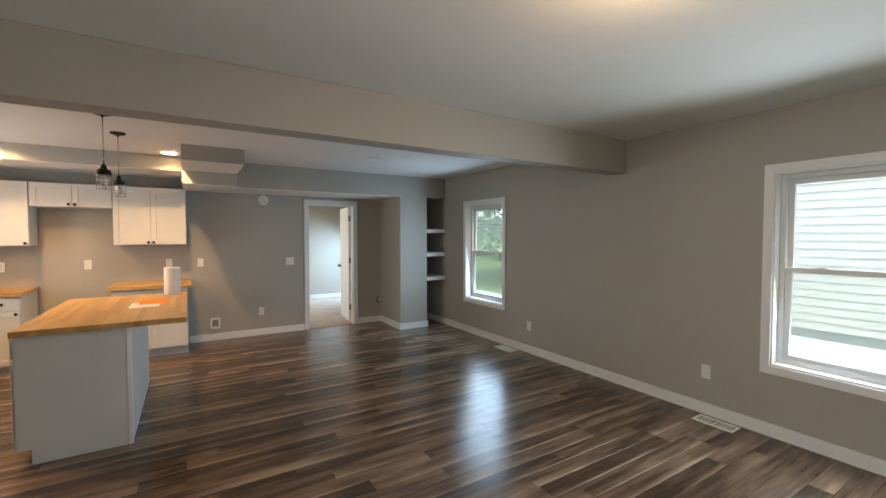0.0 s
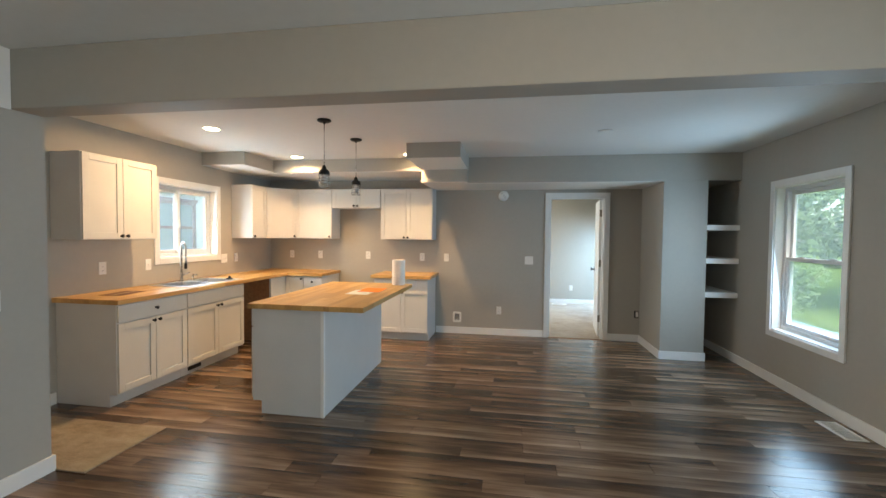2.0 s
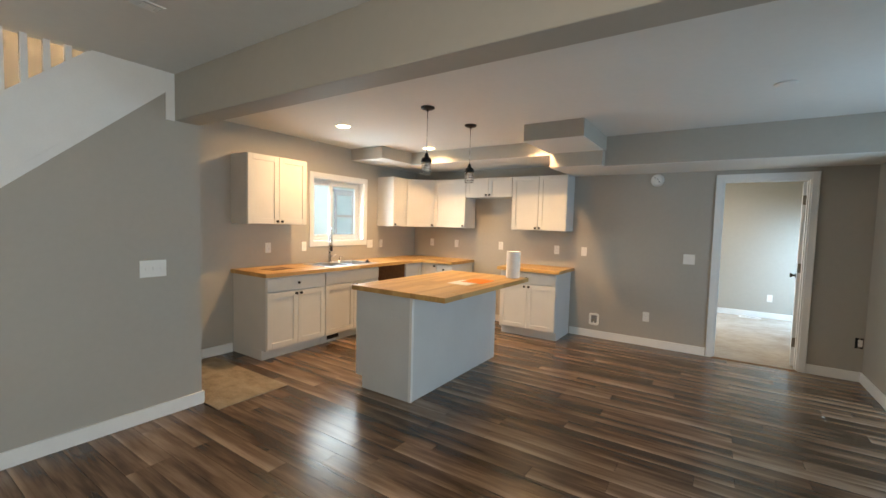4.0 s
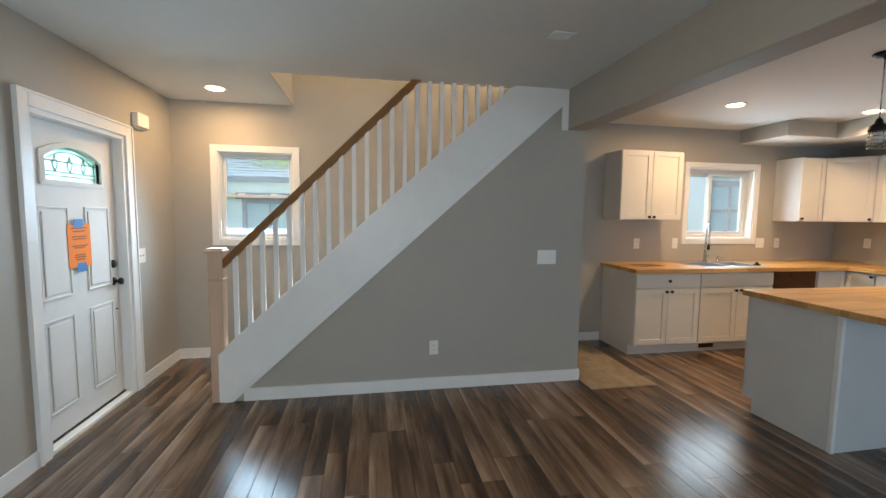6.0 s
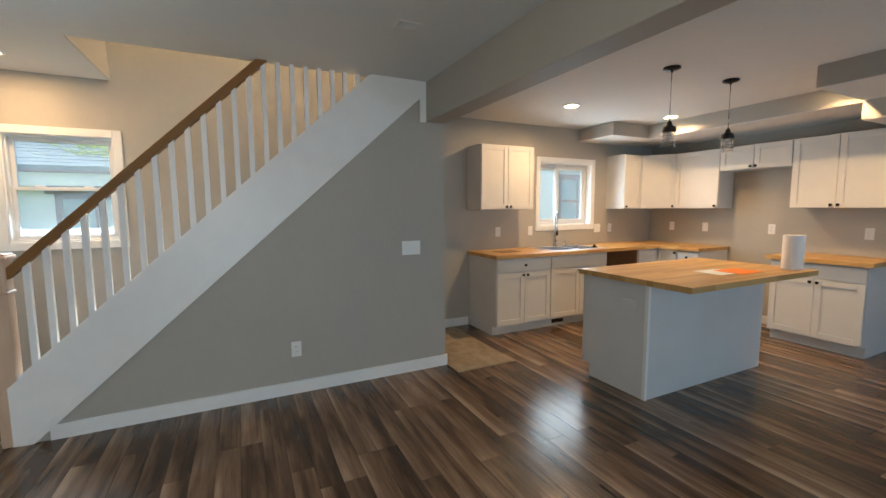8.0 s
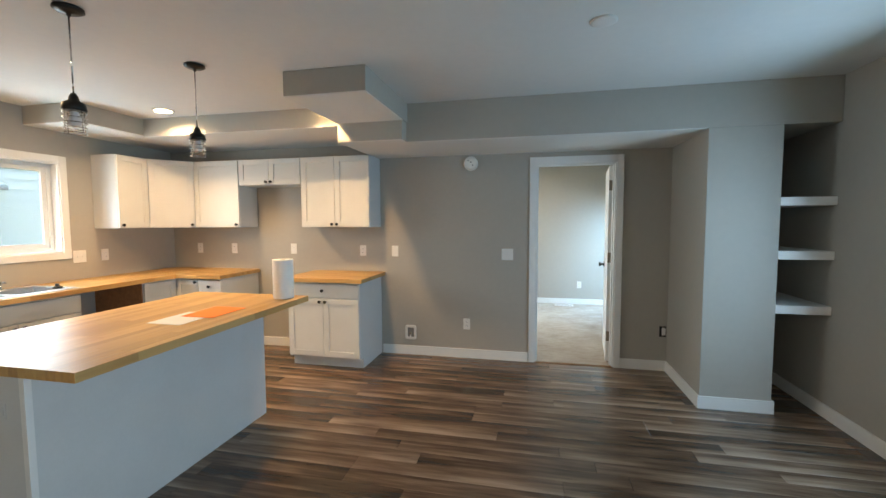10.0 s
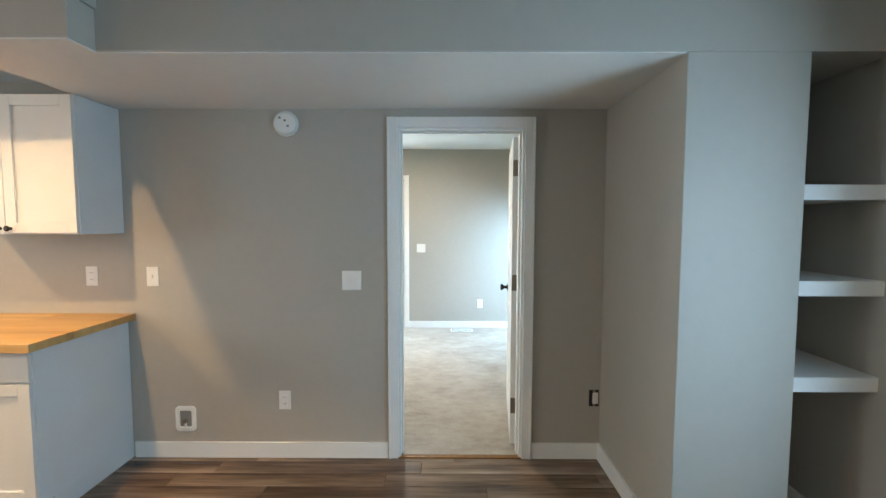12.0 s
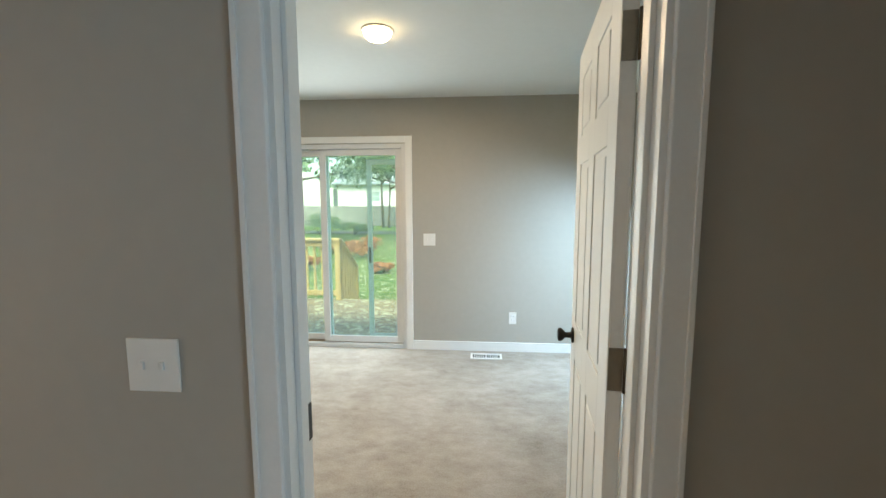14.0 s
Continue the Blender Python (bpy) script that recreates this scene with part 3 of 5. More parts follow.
leaf = thing("door_leaf", Matrix.Translation((ND[1] - 0.020, N + 0.118, 0)) @ pose(0, 0, 0, 0, 0, 83.2), "white six-panel door leaf with black knobs, open", "door", "", "structure")
LW, LT = 0.725, 0.035                     # x runs from hinge to latch, y through the leaf
part("leaf_slab", block(0.004, LW, 0.004, LT - 0.004, 0.022, 2.005, 0.002), TRIM, leaf)
rails = ((0.022, 0.24), (0.88, 1.02), (1.60, 1.70), (1.90, 2.005))
for y0, y1 in ((0.0, 0.005), (LT - 0.005, LT)):
    for x0, x1 in ((0.004, 0.115), (LW / 2 - 0.05, LW / 2 + 0.05), (LW - 0.111, LW)):
        part("stile", block(x0, x1, y0, y1, 0.022, 2.005, 0.0015), TRIM, leaf)
    for z0, z1 in rails:
        for x0, x1 in ((0.115, LW / 2 - 0.05), (LW / 2 + 0.05, LW - 0.111)):
            part("rail", block(x0, x1, y0, y1, z0, z1, 0.0015), TRIM, leaf)
for z0, z1 in ((0.24, 0.88), (1.02, 1.60), (1.70, 1.90)):
    for x0, x1 in ((0.115, LW / 2 - 0.05), (LW / 2 + 0.05, LW - 0.111)):
        part("panel", block(x0 + 0.022, x1 - 0.022, 0.0005, LT - 0.0005, z0 + 0.022, z1 - 0.022, 0.003), TRIM, leaf)
part("door_knob", knob_bm(LT, 0.06, 0.027, LW - 0.065, 0.955), BLACK, leaf, "black round door knob")
part("door_knob", knob_back(0.0, LW - 0.065, 0.955), BLACK, leaf, "black round door knob")
for z in (0.28, 1.085, 1.81):
    hinge = part("hinge", block(-0.0005, 0.0045, 0.002, LT - 0.002, z - 0.05, z + 0.05), NICKEL, leaf, "aged bronze butt hinge")
    part("hinge_pin", lathe([(0.006, -0.052), (0.006, 0.052)], (-0.004, -0.004, z), "z", 10), BRONZE, hinge)
    part("hinge_plate", block(-0.040, -0.004, -0.0065, -0.0035, z - 0.05, z + 0.05), BRONZE, hinge)

# front door
front = thing("door_2", on_wall("south", (FD[0] + FD[1]) / 2, 0), "white closed front door with arched glass light", "door", "", "structure")
hw = (FD[1] - FD[0]) / 2
casing(front, -hw, hw, 0.0, FD[3], 0.085, 0.018, bottom=False)
for x0, x1 in ((-hw - 0.085, -hw - 0.07), (hw + 0.07, hw + 0.085)):
    part("casing_bead", block(x0, x1, 0.018, 0.026, 0, FD[3] + 0.085, 0.003), TRIM, front)
part("casing_bead", block(-hw - 0.07, hw + 0.07, 0.018, 0.026, FD[3] + 0.07, FD[3] + 0.085, 0.003), TRIM, front)
for x0, x1 in ((-hw, -hw + 0.03), (hw - 0.03, hw)):
    part("jamb", block(x0, x1, -T, 0.002, 0, FD[3], 0.002), TRIM, front)
part("jamb", block(-hw + 0.03, hw - 0.03, -T, 0.002, FD[3] - 0.03, FD[3], 0.002), TRIM, front)
part("sill", block(-hw + 0.03, hw - 0.03, -T, -0.005, 0, 0.022, 0.004), PLASTIC, front, "white door sill")
part("weather_strip", block(-hw + 0.03, hw - 0.03, -0.072, -0.060, 0.022, 0.036), BLACK, front, "black rubber door sweep")
lw = hw - 0.034
leaf_y = -0.068
GX, GZ0, GZ1, GARC = 0.262, 1.615, 1.755, 0.075

def arch(r_add, n=14):
    """Half outline of the arched light, in x and z."""
    top = [(-GX - r_add + 2 * (GX + r_add) * k / n, GZ1 + r_add + GARC * (1 - (2 * k / n - 1) ** 2)) for k in range(n + 1)]
    return [(GX + r_add, GZ0 - r_add), (-GX - r_add, GZ0 - r_add)] + top


slab = bmesh.new()
block(-lw, lw, leaf_y - 0.044, leaf_y, 0.036, GZ0 - 0.0, bm=slab)
block(-lw, -GX, leaf_y - 0.044, leaf_y, GZ0, FD[3] - 0.034, bm=slab)
block(GX, lw, leaf_y - 0.044, leaf_y, GZ0, FD[3] - 0.034, bm=slab)
n = 14
for k in range(n):
    xa, xb = -GX + 2 * GX * k / n, -GX + 2 * GX * (k + 1) / n
    za = GZ1 + GARC * (1 - ((xa + xb) / 2 / GX) ** 2)
    block(xa, xb, leaf_y - 0.044, leaf_y, za, FD[3] - 0.034, bm=slab)
part("leaf_slab", slab, DOOR, front)
ring = bmesh.new()
inner_pts, outer_pts = arch(0.0), arch(0.030)
va = [[ring.verts.new((x, leaf_y + d, z)) for x, z in pts] for pts, d in ((outer_pts, 0.0), (outer_pts, 0.010), (inner_pts, 0.014), (inner_pts, -0.02))]
for a, b in zip(va, va[1:]):
    for k in range(len(a)):
        j = (k + 1) % len(a)
        ring.faces.new((a[k], a[j], b[j], b[k]))
part("light_surround", ring, DOOR, front)
pane_bm = bmesh.new()
pane_bm.faces.new([pane_bm.verts.new((x, leaf_y - 0.022, z)) for x, z in inner_pts])
back = bmesh.ops.extrude_face_region(pane_bm, geom=list(pane_bm.faces))
bmesh.ops.translate(pane_bm, verts=[v for v in back["geom"] if isinstance(v, bmesh.types.BMVert)], vec=(0, -0.004, 0))
lite = part("pane", pane_bm, FROST, front, "pale green leaded glass")
lite.visible_shadow = False
came = bmesh.new()
cy = leaf_y - 0.019
for z in (GZ0 + 0.030, GZ0 + 0.055, GZ1 - 0.02):
    block(-GX, GX, cy, cy + 0.004, z - 0.003, z + 0.003, bm=came)
for x in (-0.13, 0.0, 0.13):
    tube([(x, cy, GZ0 + 0.055), (x - 0.024, cy, GZ0 + 0.10), (x, cy, GZ1 + 0.02)], 0.003, came, 6)
    tube([(x, cy, GZ0 + 0.055), (x + 0.024, cy, GZ0 + 0.10), (x, cy, GZ1 + 0.02)], 0.003, came, 6)
for k in range(n):
    q = lambda t: (t * (GX - 0.03), cy, GZ1 - 0.03 + GARC * (1 - t * t))
    tube([q(-1 + 2 * k / n), q(-1 + 2 * (k + 1) / n)], 0.003, came, 6)
for x in (-GX + 0.03, GX - 0.03):
    block(x - 0.003, x + 0.003, cy, cy + 0.004, GZ0, GZ1, bm=came)
part("came", came, LEAD, front, "dark lead strips in the glass")
for x0, x1 in ((-0.335, -0.075), (0.075, 0.335)):
    for z0, z1 in ((0.185, 0.765), (0.885, 1.455)):
        raised(x0, x1, z0, z1, leaf_y, 0.009, front, DOOR)
part("deadbolt", lathe([(0.030, 0), (0.030, 0.012), (0.022, 0.020), (0.010, 0.022)], (-lw + 0.065, leaf_y, 1.035), "y", 18), BLACK, front, "black deadbolt")
part("door_knob", knob_bm(leaf_y, 0.062, 0.028, -lw + 0.065, 0.905), BLACK, front, "black round door knob")
part("peg", lathe([(0.006, 0), (0.005, 0.008)], (-lw + 0.045, leaf_y, 0.69), "y", 8), BLACK, front)

# patio slider in the back wall
slider = thing("door_3", on_wall("back", (SL[0] + SL[1]) / 2, 0.006), "white vinyl sliding patio door with screen", "sliding door", "", "structure")
hw = (SL[1] - SL[0]) / 2
casing(slider, -hw, hw, 0.0, SL[3], 0.064, 0.016, bottom=False)
part("door_frame", blocks((-hw, -hw + 0.045, -T, 0.0, 0, SL[3]), (hw - 0.045, hw, -T, 0.0, 0, SL[3]), (-hw + 0.045, hw - 0.045, -T, 0.0, SL[3] - 0.05, SL[3]),
                          (-hw + 0.045, hw - 0.045, -T, 0.0, 0, 0.04), bevel=0.004), VINYL, slider)
part("track", blocks((-hw + 0.045, hw - 0.045, -0.05, -0.044, 0.04, 0.052), (-hw + 0.045, hw - 0.045, -0.10, -0.094, 0.04, 0.052)), CORE, slider, "dirty brown slider track")


def sliding_panel(x0, x1, y, lab):
    s = 0.062
    ob = part("sliding_panel", blocks((x0, x0 + s, y, y + 0.035, 0.05, SL[3] - 0.05), (x1 - s, x1, y, y + 0.035, 0.05, SL[3] - 0.05),
                                      (x0 + s, x1 - s, y, y + 0.035, 0.05, 0.05 + s), (x0 + s, x1 - s, y, y + 0.035, SL[3] - 0.05 - s, SL[3] - 0.05), bevel=0.004), VINYL, slider, lab)
    p = part("pane", block(x0 + s - 0.004, x1 - s + 0.004, y + 0.014, y + 0.018, 0.05 + s, SL[3] - 0.05 - s), PATIO_GLASS, ob)
    p.visible_shadow = False


sliding_panel(-hw + 0.045, 0.035, -0.062, "white vinyl glazed door panel")
sliding_panel(-0.035, hw - 0.045, -0.112, "white vinyl glazed door panel")
screen = part("screen_frame", blocks((-0.46, -0.41, -0.150, -0.138, 0.06, SL[3] - 0.14), (-hw + 0.05, -hw + 0.09, -0.150, -0.138, 0.06, SL[3] - 0.14),
                                     (-hw + 0.09, -0.46, -0.150, -0.138, SL[3] - 0.19, SL[3] - 0.14), (-hw + 0.09, -0.46, -0.150, -0.138, 0.06, 0.11)), VINYL, slider, "pale screen door frame")
part("screen_handle", block(-0.444, -0.426, -0.136, -0.118, 0.86, 1.02, 0.004), BLACK, slider, "black screen door handle")


# ---- stairs ----
stairs = thing("staircase", pose(0, 0, 0), "white painted closed staircase with wooden handrail", "staircase")
RUN, RISE, Y0 = 0.205, 0.190, 0.06
for k in range(12):
    y, z = Y0 + k * RUN, (k + 1) * RISE
    part("tread", block(W + 0.004, XS - 0.125, y - 0.028, y + RUN, z - 0.028, z, 0.006), CARPET if k else NEWEL, stairs)
    part("riser", block(W + 0.004, XS - 0.125, y, y + 0.016, z - RISE, z - 0.028), TRIM, stairs)
part("stringer", prism([(0.044, 0.002), (0.142, 0.002), (2.715, SL_BOT(2.715) + 0.002), (2.715, C - 0.002), (0.157 + (C - 0.474) / 0.927, C - 0.002), (0.044, SL_TOP(0.044))],
                       XS + 0.0015, XS + 0.014), TRIM, stairs, "white painted closed stringer")
part("inner_stringer", prism([(0.090, 0.002), (0.142, 0.002), (2.715, SL_BOT(2.715) + 0.002), (2.715, C - 0.002), (0.157 + (C - 0.474) / 0.927, C - 0.002), (0.090, SL_TOP(0.090))],
                             XS - 0.13, XS + 0.0005), TRIM, stairs)
off = 0.062
part("stringer_trim", prism([(0.075, 0.002), (0.140, 0.002), (2.715, SL_BOT(2.715)), (2.715, SL_BOT(2.715) + off), (0.075, SL_BOT(0.075) + off)],
                            XS + 0.001, XS + 0.022), TRIM, stairs, "white trim board along the stringer")
part("end_strip", block(XS + 0.001, XS + 0.013, 2.716, BEAM_Y0 - 0.002, BEAM_Z - 0.005, C - 0.002, 0.002), TRIM, stairs, "white vertical trim strip")
part("shoe_rail", prism([(0.075, SL_TOP(0.075)), (0.157 + (C - 0.474) / 0.927, C - 0.004), (0.157 + (C - 0.474) / 0.927 - 0.014, C - 0.004), (0.075, SL_TOP(0.075) + 0.014)],
                        XS - 0.095, XS - 0.010), TRIM, stairs)
RAIL_Z = lambda y: 1.045 + (y - 0.10)
post = part("newel_post", block(-1.586, -1.489, -0.010, 0.087, 0.001, 1.132, 0.006), NEWEL, stairs, "pale unfinished wooden newel post")
part("newel_collar", block(-1.594, -1.481, -0.018, 0.095, 0.925, 0.943, 0.006), NEWEL, post)
part("newel_collar", block(-1.592, -1.4875, -0.018, 0.088, 0.350, 0.372, 0.005), NEWEL, post)
part("newel_cap", blocks((-1.604, -1.471, -0.028, 0.105, 1.132, 1.154), (-1.594, -1.481, -0.018, 0.095, 1.154, 1.166), bevel=0.006), NEWEL, post)
y_end = 0.10 + C - 1.045
part("handrail", prism([(0.066, RAIL_Z(0.066) - 0.018), (y_end + 0.03, C - 0.004), (y_end - 0.045, C - 0.004), (0.066, RAIL_Z(0.066) + 0.052)], XS - 0.070, XS - 0.008), RAIL, stairs, "stained wooden handrail")
y = 0.167
while SL_TOP(y) + 0.02 < C - 0.03:
    z1 = min(RAIL_Z(y) - 0.004, C - 0.003)
    part("baluster", block(XS - 0.054, XS - 0.022, y - 0.016, y + 0.016, SL_TOP(y) + 0.002, z1), TRIM, stairs)
    y += 0.0970


# ---- kitchen ----
def cabinet_knob(parent, x, z, y):
    part("knob", lathe([(0.009, 0), (0.006, 0.004), (0.006, 0.012), (0.015, 0.018), (0.016, 0.024), (0.010, 0.029)], (x, y, z), "y", 14), BLACK, parent, "black round cabinet knob")


def shaker(parent, name, x0, x1, z0, z1, y, knob=None):
    """A shaker front: four rails round a sunk panel."""
    r, d = 0.056, 0.019
    x0, x1, z0, z1 = x0 + 0.002, x1 - 0.002, z0 + 0.002, z1 - 0.002
    ob = part(name, blocks((x0, x0 + r, y, y + d, z0, z1), (x1 - r, x1, y, y + d, z0, z1), (x0 + r, x1 - r, y, y + d, z0, z0 + r), (x0 + r, x1 - r, y, y + d, z1 - r, z1), bevel=0.0015), CABINET, parent)
    part("panel", block(x0 + r - 0.002, x1 - r + 0.002, y, y + 0.009, z0 + r - 0.002, z1 - r + 0.002), CABINET, ob)
    if knob:
        cabinet_knob(ob, knob[0], knob[1], y + d)
    return ob


def drawer_front(parent, x0, x1, z0, z1, y, knob=True):
    ob = part("drawer", block(x0 + 0.002, x1 - 0.002, y, y + 0.019, z0 + 0.002, z1 - 0.002, 0.002), CABINET, parent)
    if knob:
        cabinet_knob(ob, (x0 + x1) / 2, (z0 + z1) / 2, y + 0.019)
    return ob


BASE = 0.868
CORNER_END = -1.392     # east end of the corner run


def base_cabinet(m, w, label, knobs=True, drawer=True, hollow=False):
    """Width along x from 0; back at y 0, front at y 0.60."""
    root = thing("base_cabinet", m, label, "cabinet", "white kitchen cabinets")
    if hollow:
        part("body", block(0.0, w, 0.004, 0.595, 0.105, 0.66), PANEL, root)
        for x0, x1, y0 in ((0.0, 0.018, 0.004), (w - 0.018, w, 0.004), (0.018, w - 0.018, 0.575)):
            part("side_panel", block(x0, x1, y0, 0.595, 0.66, BASE), PANEL, root)
    else:
        part("body", block(0.0, w, 0.004, 0.595, 0.105, BASE, 0.0015), PANEL, root)
    part("toe_kick", block(0.0, w, 0.004, 0.525, 0.001, 0.105), PANEL, root)
    top = 0.855
    drawer_front(root, 0.004, w - 0.004, 0.712, top, 0.595, drawer)
    shaker(root, "door", 0.004, w / 2, 0.120, 0.704, 0.595, (w / 2 - 0.030, 0.672) if knobs else None)
    shaker(root, "door", w / 2, w - 0.004, 0.120, 0.704, 0.595, (w / 2 + 0.030, 0.672) if knobs else None)
    return root


def wall_cabinet(m, w, h, label, doors=2, depth=0.30):
    root = thing("wall_cabinet", m, label, "cabinet", "white kitchen cabinets")
    part("body", block(0, w, 0.003, depth, 0, h, 0.0015), PANEL, root)
    if doors == 2:
        shaker(root, "door", 0.002, w / 2, 0.004, h - 0.004, depth, (w / 2 - 0.028, 0.032))
        shaker(root, "door", w / 2, w - 0.002, 0.004, h - 0.004, depth, (w / 2 + 0.028, 0.032))
    else:
        shaker(root, "door", 0.002, w - 0.002, 0.004, h - 0.004, depth, ((w - 0.03) if doors == 1 else 0.03, 0.032))
    return root


def west_m(y_far, z=0.0):        # x of the thing runs southwards along the west wall
    return pose(W, y_far, z, 0, 0, -90)


def north_m(x_right, z=0.0):     # x of the thing runs westwards along the north wall
    return pose(x_right, N, z, 0, 0, 180)


base_cabinet(west_m(4.540), 0.745, "white shaker base cabinet at the counter's end")
sink_base = base_cabinet(west_m(5.440), 0.898, "white shaker sink base cabinet below the window", drawer=False, hollow=True)
part("toe_vent", block(0.62, 0.80, 0.525, 0.530, 0.035, 0.080), BLACK, sink_base, "dark toe-kick air vent")
# empty dishwasher bay, its far side left raw, then the blind corner
corner = thing("corner_base_cabinet", west_m(N), "white corner base cabinet with two doors meeting inwards", "cabinet", "white kitchen cabinets")
part("body", block(0.004, 0.98, 0.004, 0.590, 0.105, BASE), PANEL, corner)
part("body", block(0.004, 0.590, 0.590, 0.880, 0.105, BASE), PANEL, corner)
part("toe_kick", block(0.52, 0.98, 0.004, 0.525, 0.001, 0.105), PANEL, corner)
part("toe_kick", block(0.004, 0.52, 0.004, 0.880, 0.001, 0.105), PANEL, corner)
part("raw_side", block(0.980, 0.986, 0.004, 0.585, 0.001, BASE), CHIPBOARD, corner, "raw brown particle board side")
shaker(corner, "door", 0.612, 0.978, 0.120, 0.855, 0.590)
fold = shaker(corner, "door", -0.272, 0.0, 0.120, 0.855, 0.0, (-0.250, 0.825))
fold.matrix_local = Matrix.Translation((0.590, 0.608, 0)) @ pose(0, 0, 0, 0, 0, -90)
north_base = thing("base_cabinet", north_m(CORNER_END), "narrow white drawer and door cabinet in the corner", "cabinet", "white kitchen cabinets")
nw = CORNER_END - (W + 0.884)
part("body", block(0, nw, 0.004, 0.590, 0.105, BASE, 0.0015), PANEL, north_base)
part("toe_kick", block(0, nw, 0.004, 0.525, 0.001, 0.105), PANEL, north_base)
drawer_front(north_base, 0.002, nw - 0.002, 0.712, 0.855, 0.590)
shaker(north_base, "door", 0.002, nw - 0.002, 0.120, 0.704, 0.590, (0.030, 0.672))
base_cabinet(north_m(0.150), 0.765, "white shaker base cabinet beside the doorway wall")

stave_meshes = {}


def stave_top(name, rects, along, label, z0=BASE, z1=0.908):
    """A worktop glued up from narrow staves, laid over one or more rectangles (x from, to, y from, to)."""
    root = thing(name, pose(0, 0, 0), label, "worktop")
    rng = random.Random(len(name) + int(rects[0][0] * 100))
    for x0, x1, y0, y1 in rects:
        u0, u1, v0, v1 = (x0, x1, y0, y1) if along == "x" else (y0, y1, x0, x1)
        rows = max(1, round((v1 - v0) / 0.045))
        wide = (v1 - v0) / rows
        for r in range(rows):
            u, step = u0, rng.choice((0.25, 0.4, 0.55, 0.7))
            while u < u1 - 0.005:
                long = min(step, u1 - u)
                if u1 - u - long < 0.08:
                    long = u1 - u
                key = (along, round(long, 3), round(wide, 4), z0)
                if key not in stave_meshes:
                    c = 0.0006
                    l, w, h = long, wide, z1 - z0
                    if along == "x":
                        base = [(0, 0), (l, 0), (l, w), (0, w)]
                        top = [(c, c), (l - c, c), (l - c, w - c), (c, w - c)]
                    else:
                        base = [(0, 0), (w, 0), (w, l), (0, l)]
                        top = [(c, c), (w - c, c), (w - c, l - c), (c, l - c)]
                    vs = [(a, b, 0) for a, b in base] + [(a, b, h - c) for a, b in base] + [(a, b, h) for a, b in top]
                    fs = [(3, 2, 1, 0)] + [(k, (k + 1) % 4, 4 + (k + 1) % 4, 4 + k) for k in range(4)] + [(4 + k, 4 + (k + 1) % 4, 8 + (k + 1) % 4, 8 + k) for k in range(4)] + [(8, 9, 10, 11)]
                    me = bpy.data.meshes.new("stave")
                    me.from_pydata(vs, [], fs)
                    me.materials.append(BUTCHER[along])
                    stave_meshes[key] = me
                ob = new("stave", stave_meshes[key])
                ob.parent = root
                ob.location = (u, v0 + r * wide, z0) if along == "x" else (v0 + r * wide, u, z0)
                u += long
                step = rng.choice((0.45, 0.55, 0.65, 0.75))
    return root


stave_top("worktop", ((W + 0.003, -1.905, 3.765, 4.655), (W + 0.003, -1.905, 5.405, N - 0.003), (W + 0.003, -2.410, 4.655, 5.405), (-2.010, -1.905, 4.655, 5.405)), "y",
          "oiled butcher-block worktop under the kitchen window")
stave_top("worktop", ((-1.903, CORNER_END + 0.025, 6.352, N - 0.003),), "x", "oiled butcher-block worktop in the corner")
stave_top("worktop", ((-0.650, 0.195, 6.345, N - 0.003),), "x", "oiled butcher-block worktop on the end cabinet")

wall_cabinet(west_m(4.505, 1.400), 0.735, 0.735, "white shaker wall cabinet beside the window")
wall_cabinet(west_m(6.385, 1.400), 0.335, 0.735, "narrow white shaker wall cabinet by the window", doors=1)
# diagonal corner wall cabinet
diag = thing("wall_cabinet", pose(0, 0, 1.400), "white diagonal corner wall cabinet", "cabinet", "white kitchen cabinets")
cb = bmesh.new()
foot = [(W + 0.003, N - 0.003), (W + 0.003, N - 0.612), (W + 0.30, N - 0.612), (W + 0.612, N - 0.30), (W + 0.612, N - 0.003)]
lo, hi = [cb.verts.new((x, y, 0)) for x, y in foot], [cb.verts.new((x, y, 0.735)) for x, y in foot]
cb.faces.new(lo)
cb.faces.new(hi[::-1])
for k in range(5):
    cb.faces.new((lo[k], lo[(k + 1) % 5], hi[(k + 1) % 5], hi[k]))
part("body", cb, PANEL, diag)
dl = math.hypot(0.312, 0.312)
ddoor = shaker(diag, "door", -dl / 2 + 0.012, dl / 2 - 0.012, 0.004, 0.731, 0.0, (-dl / 2 + 0.042, 0.032))
ddoor.matrix_local = Matrix.Translation((W + 0.456, N - 0.456, 0)) @ pose(0, 0, 0, 0, 0, -135)
wall_cabinet(north_m(-1.372, 1.400), 0.570, 0.735, "white single-door wall cabinet beside the corner", doors=0)
wall_cabinet(north_m(-0.622, 1.855), 0.745, 0.280, "short white wall cabinet over the range gap")
wall_cabinet(north_m(0.150, 1.400), 0.768, 0.735, "white shaker wall cabinet at the run's end")

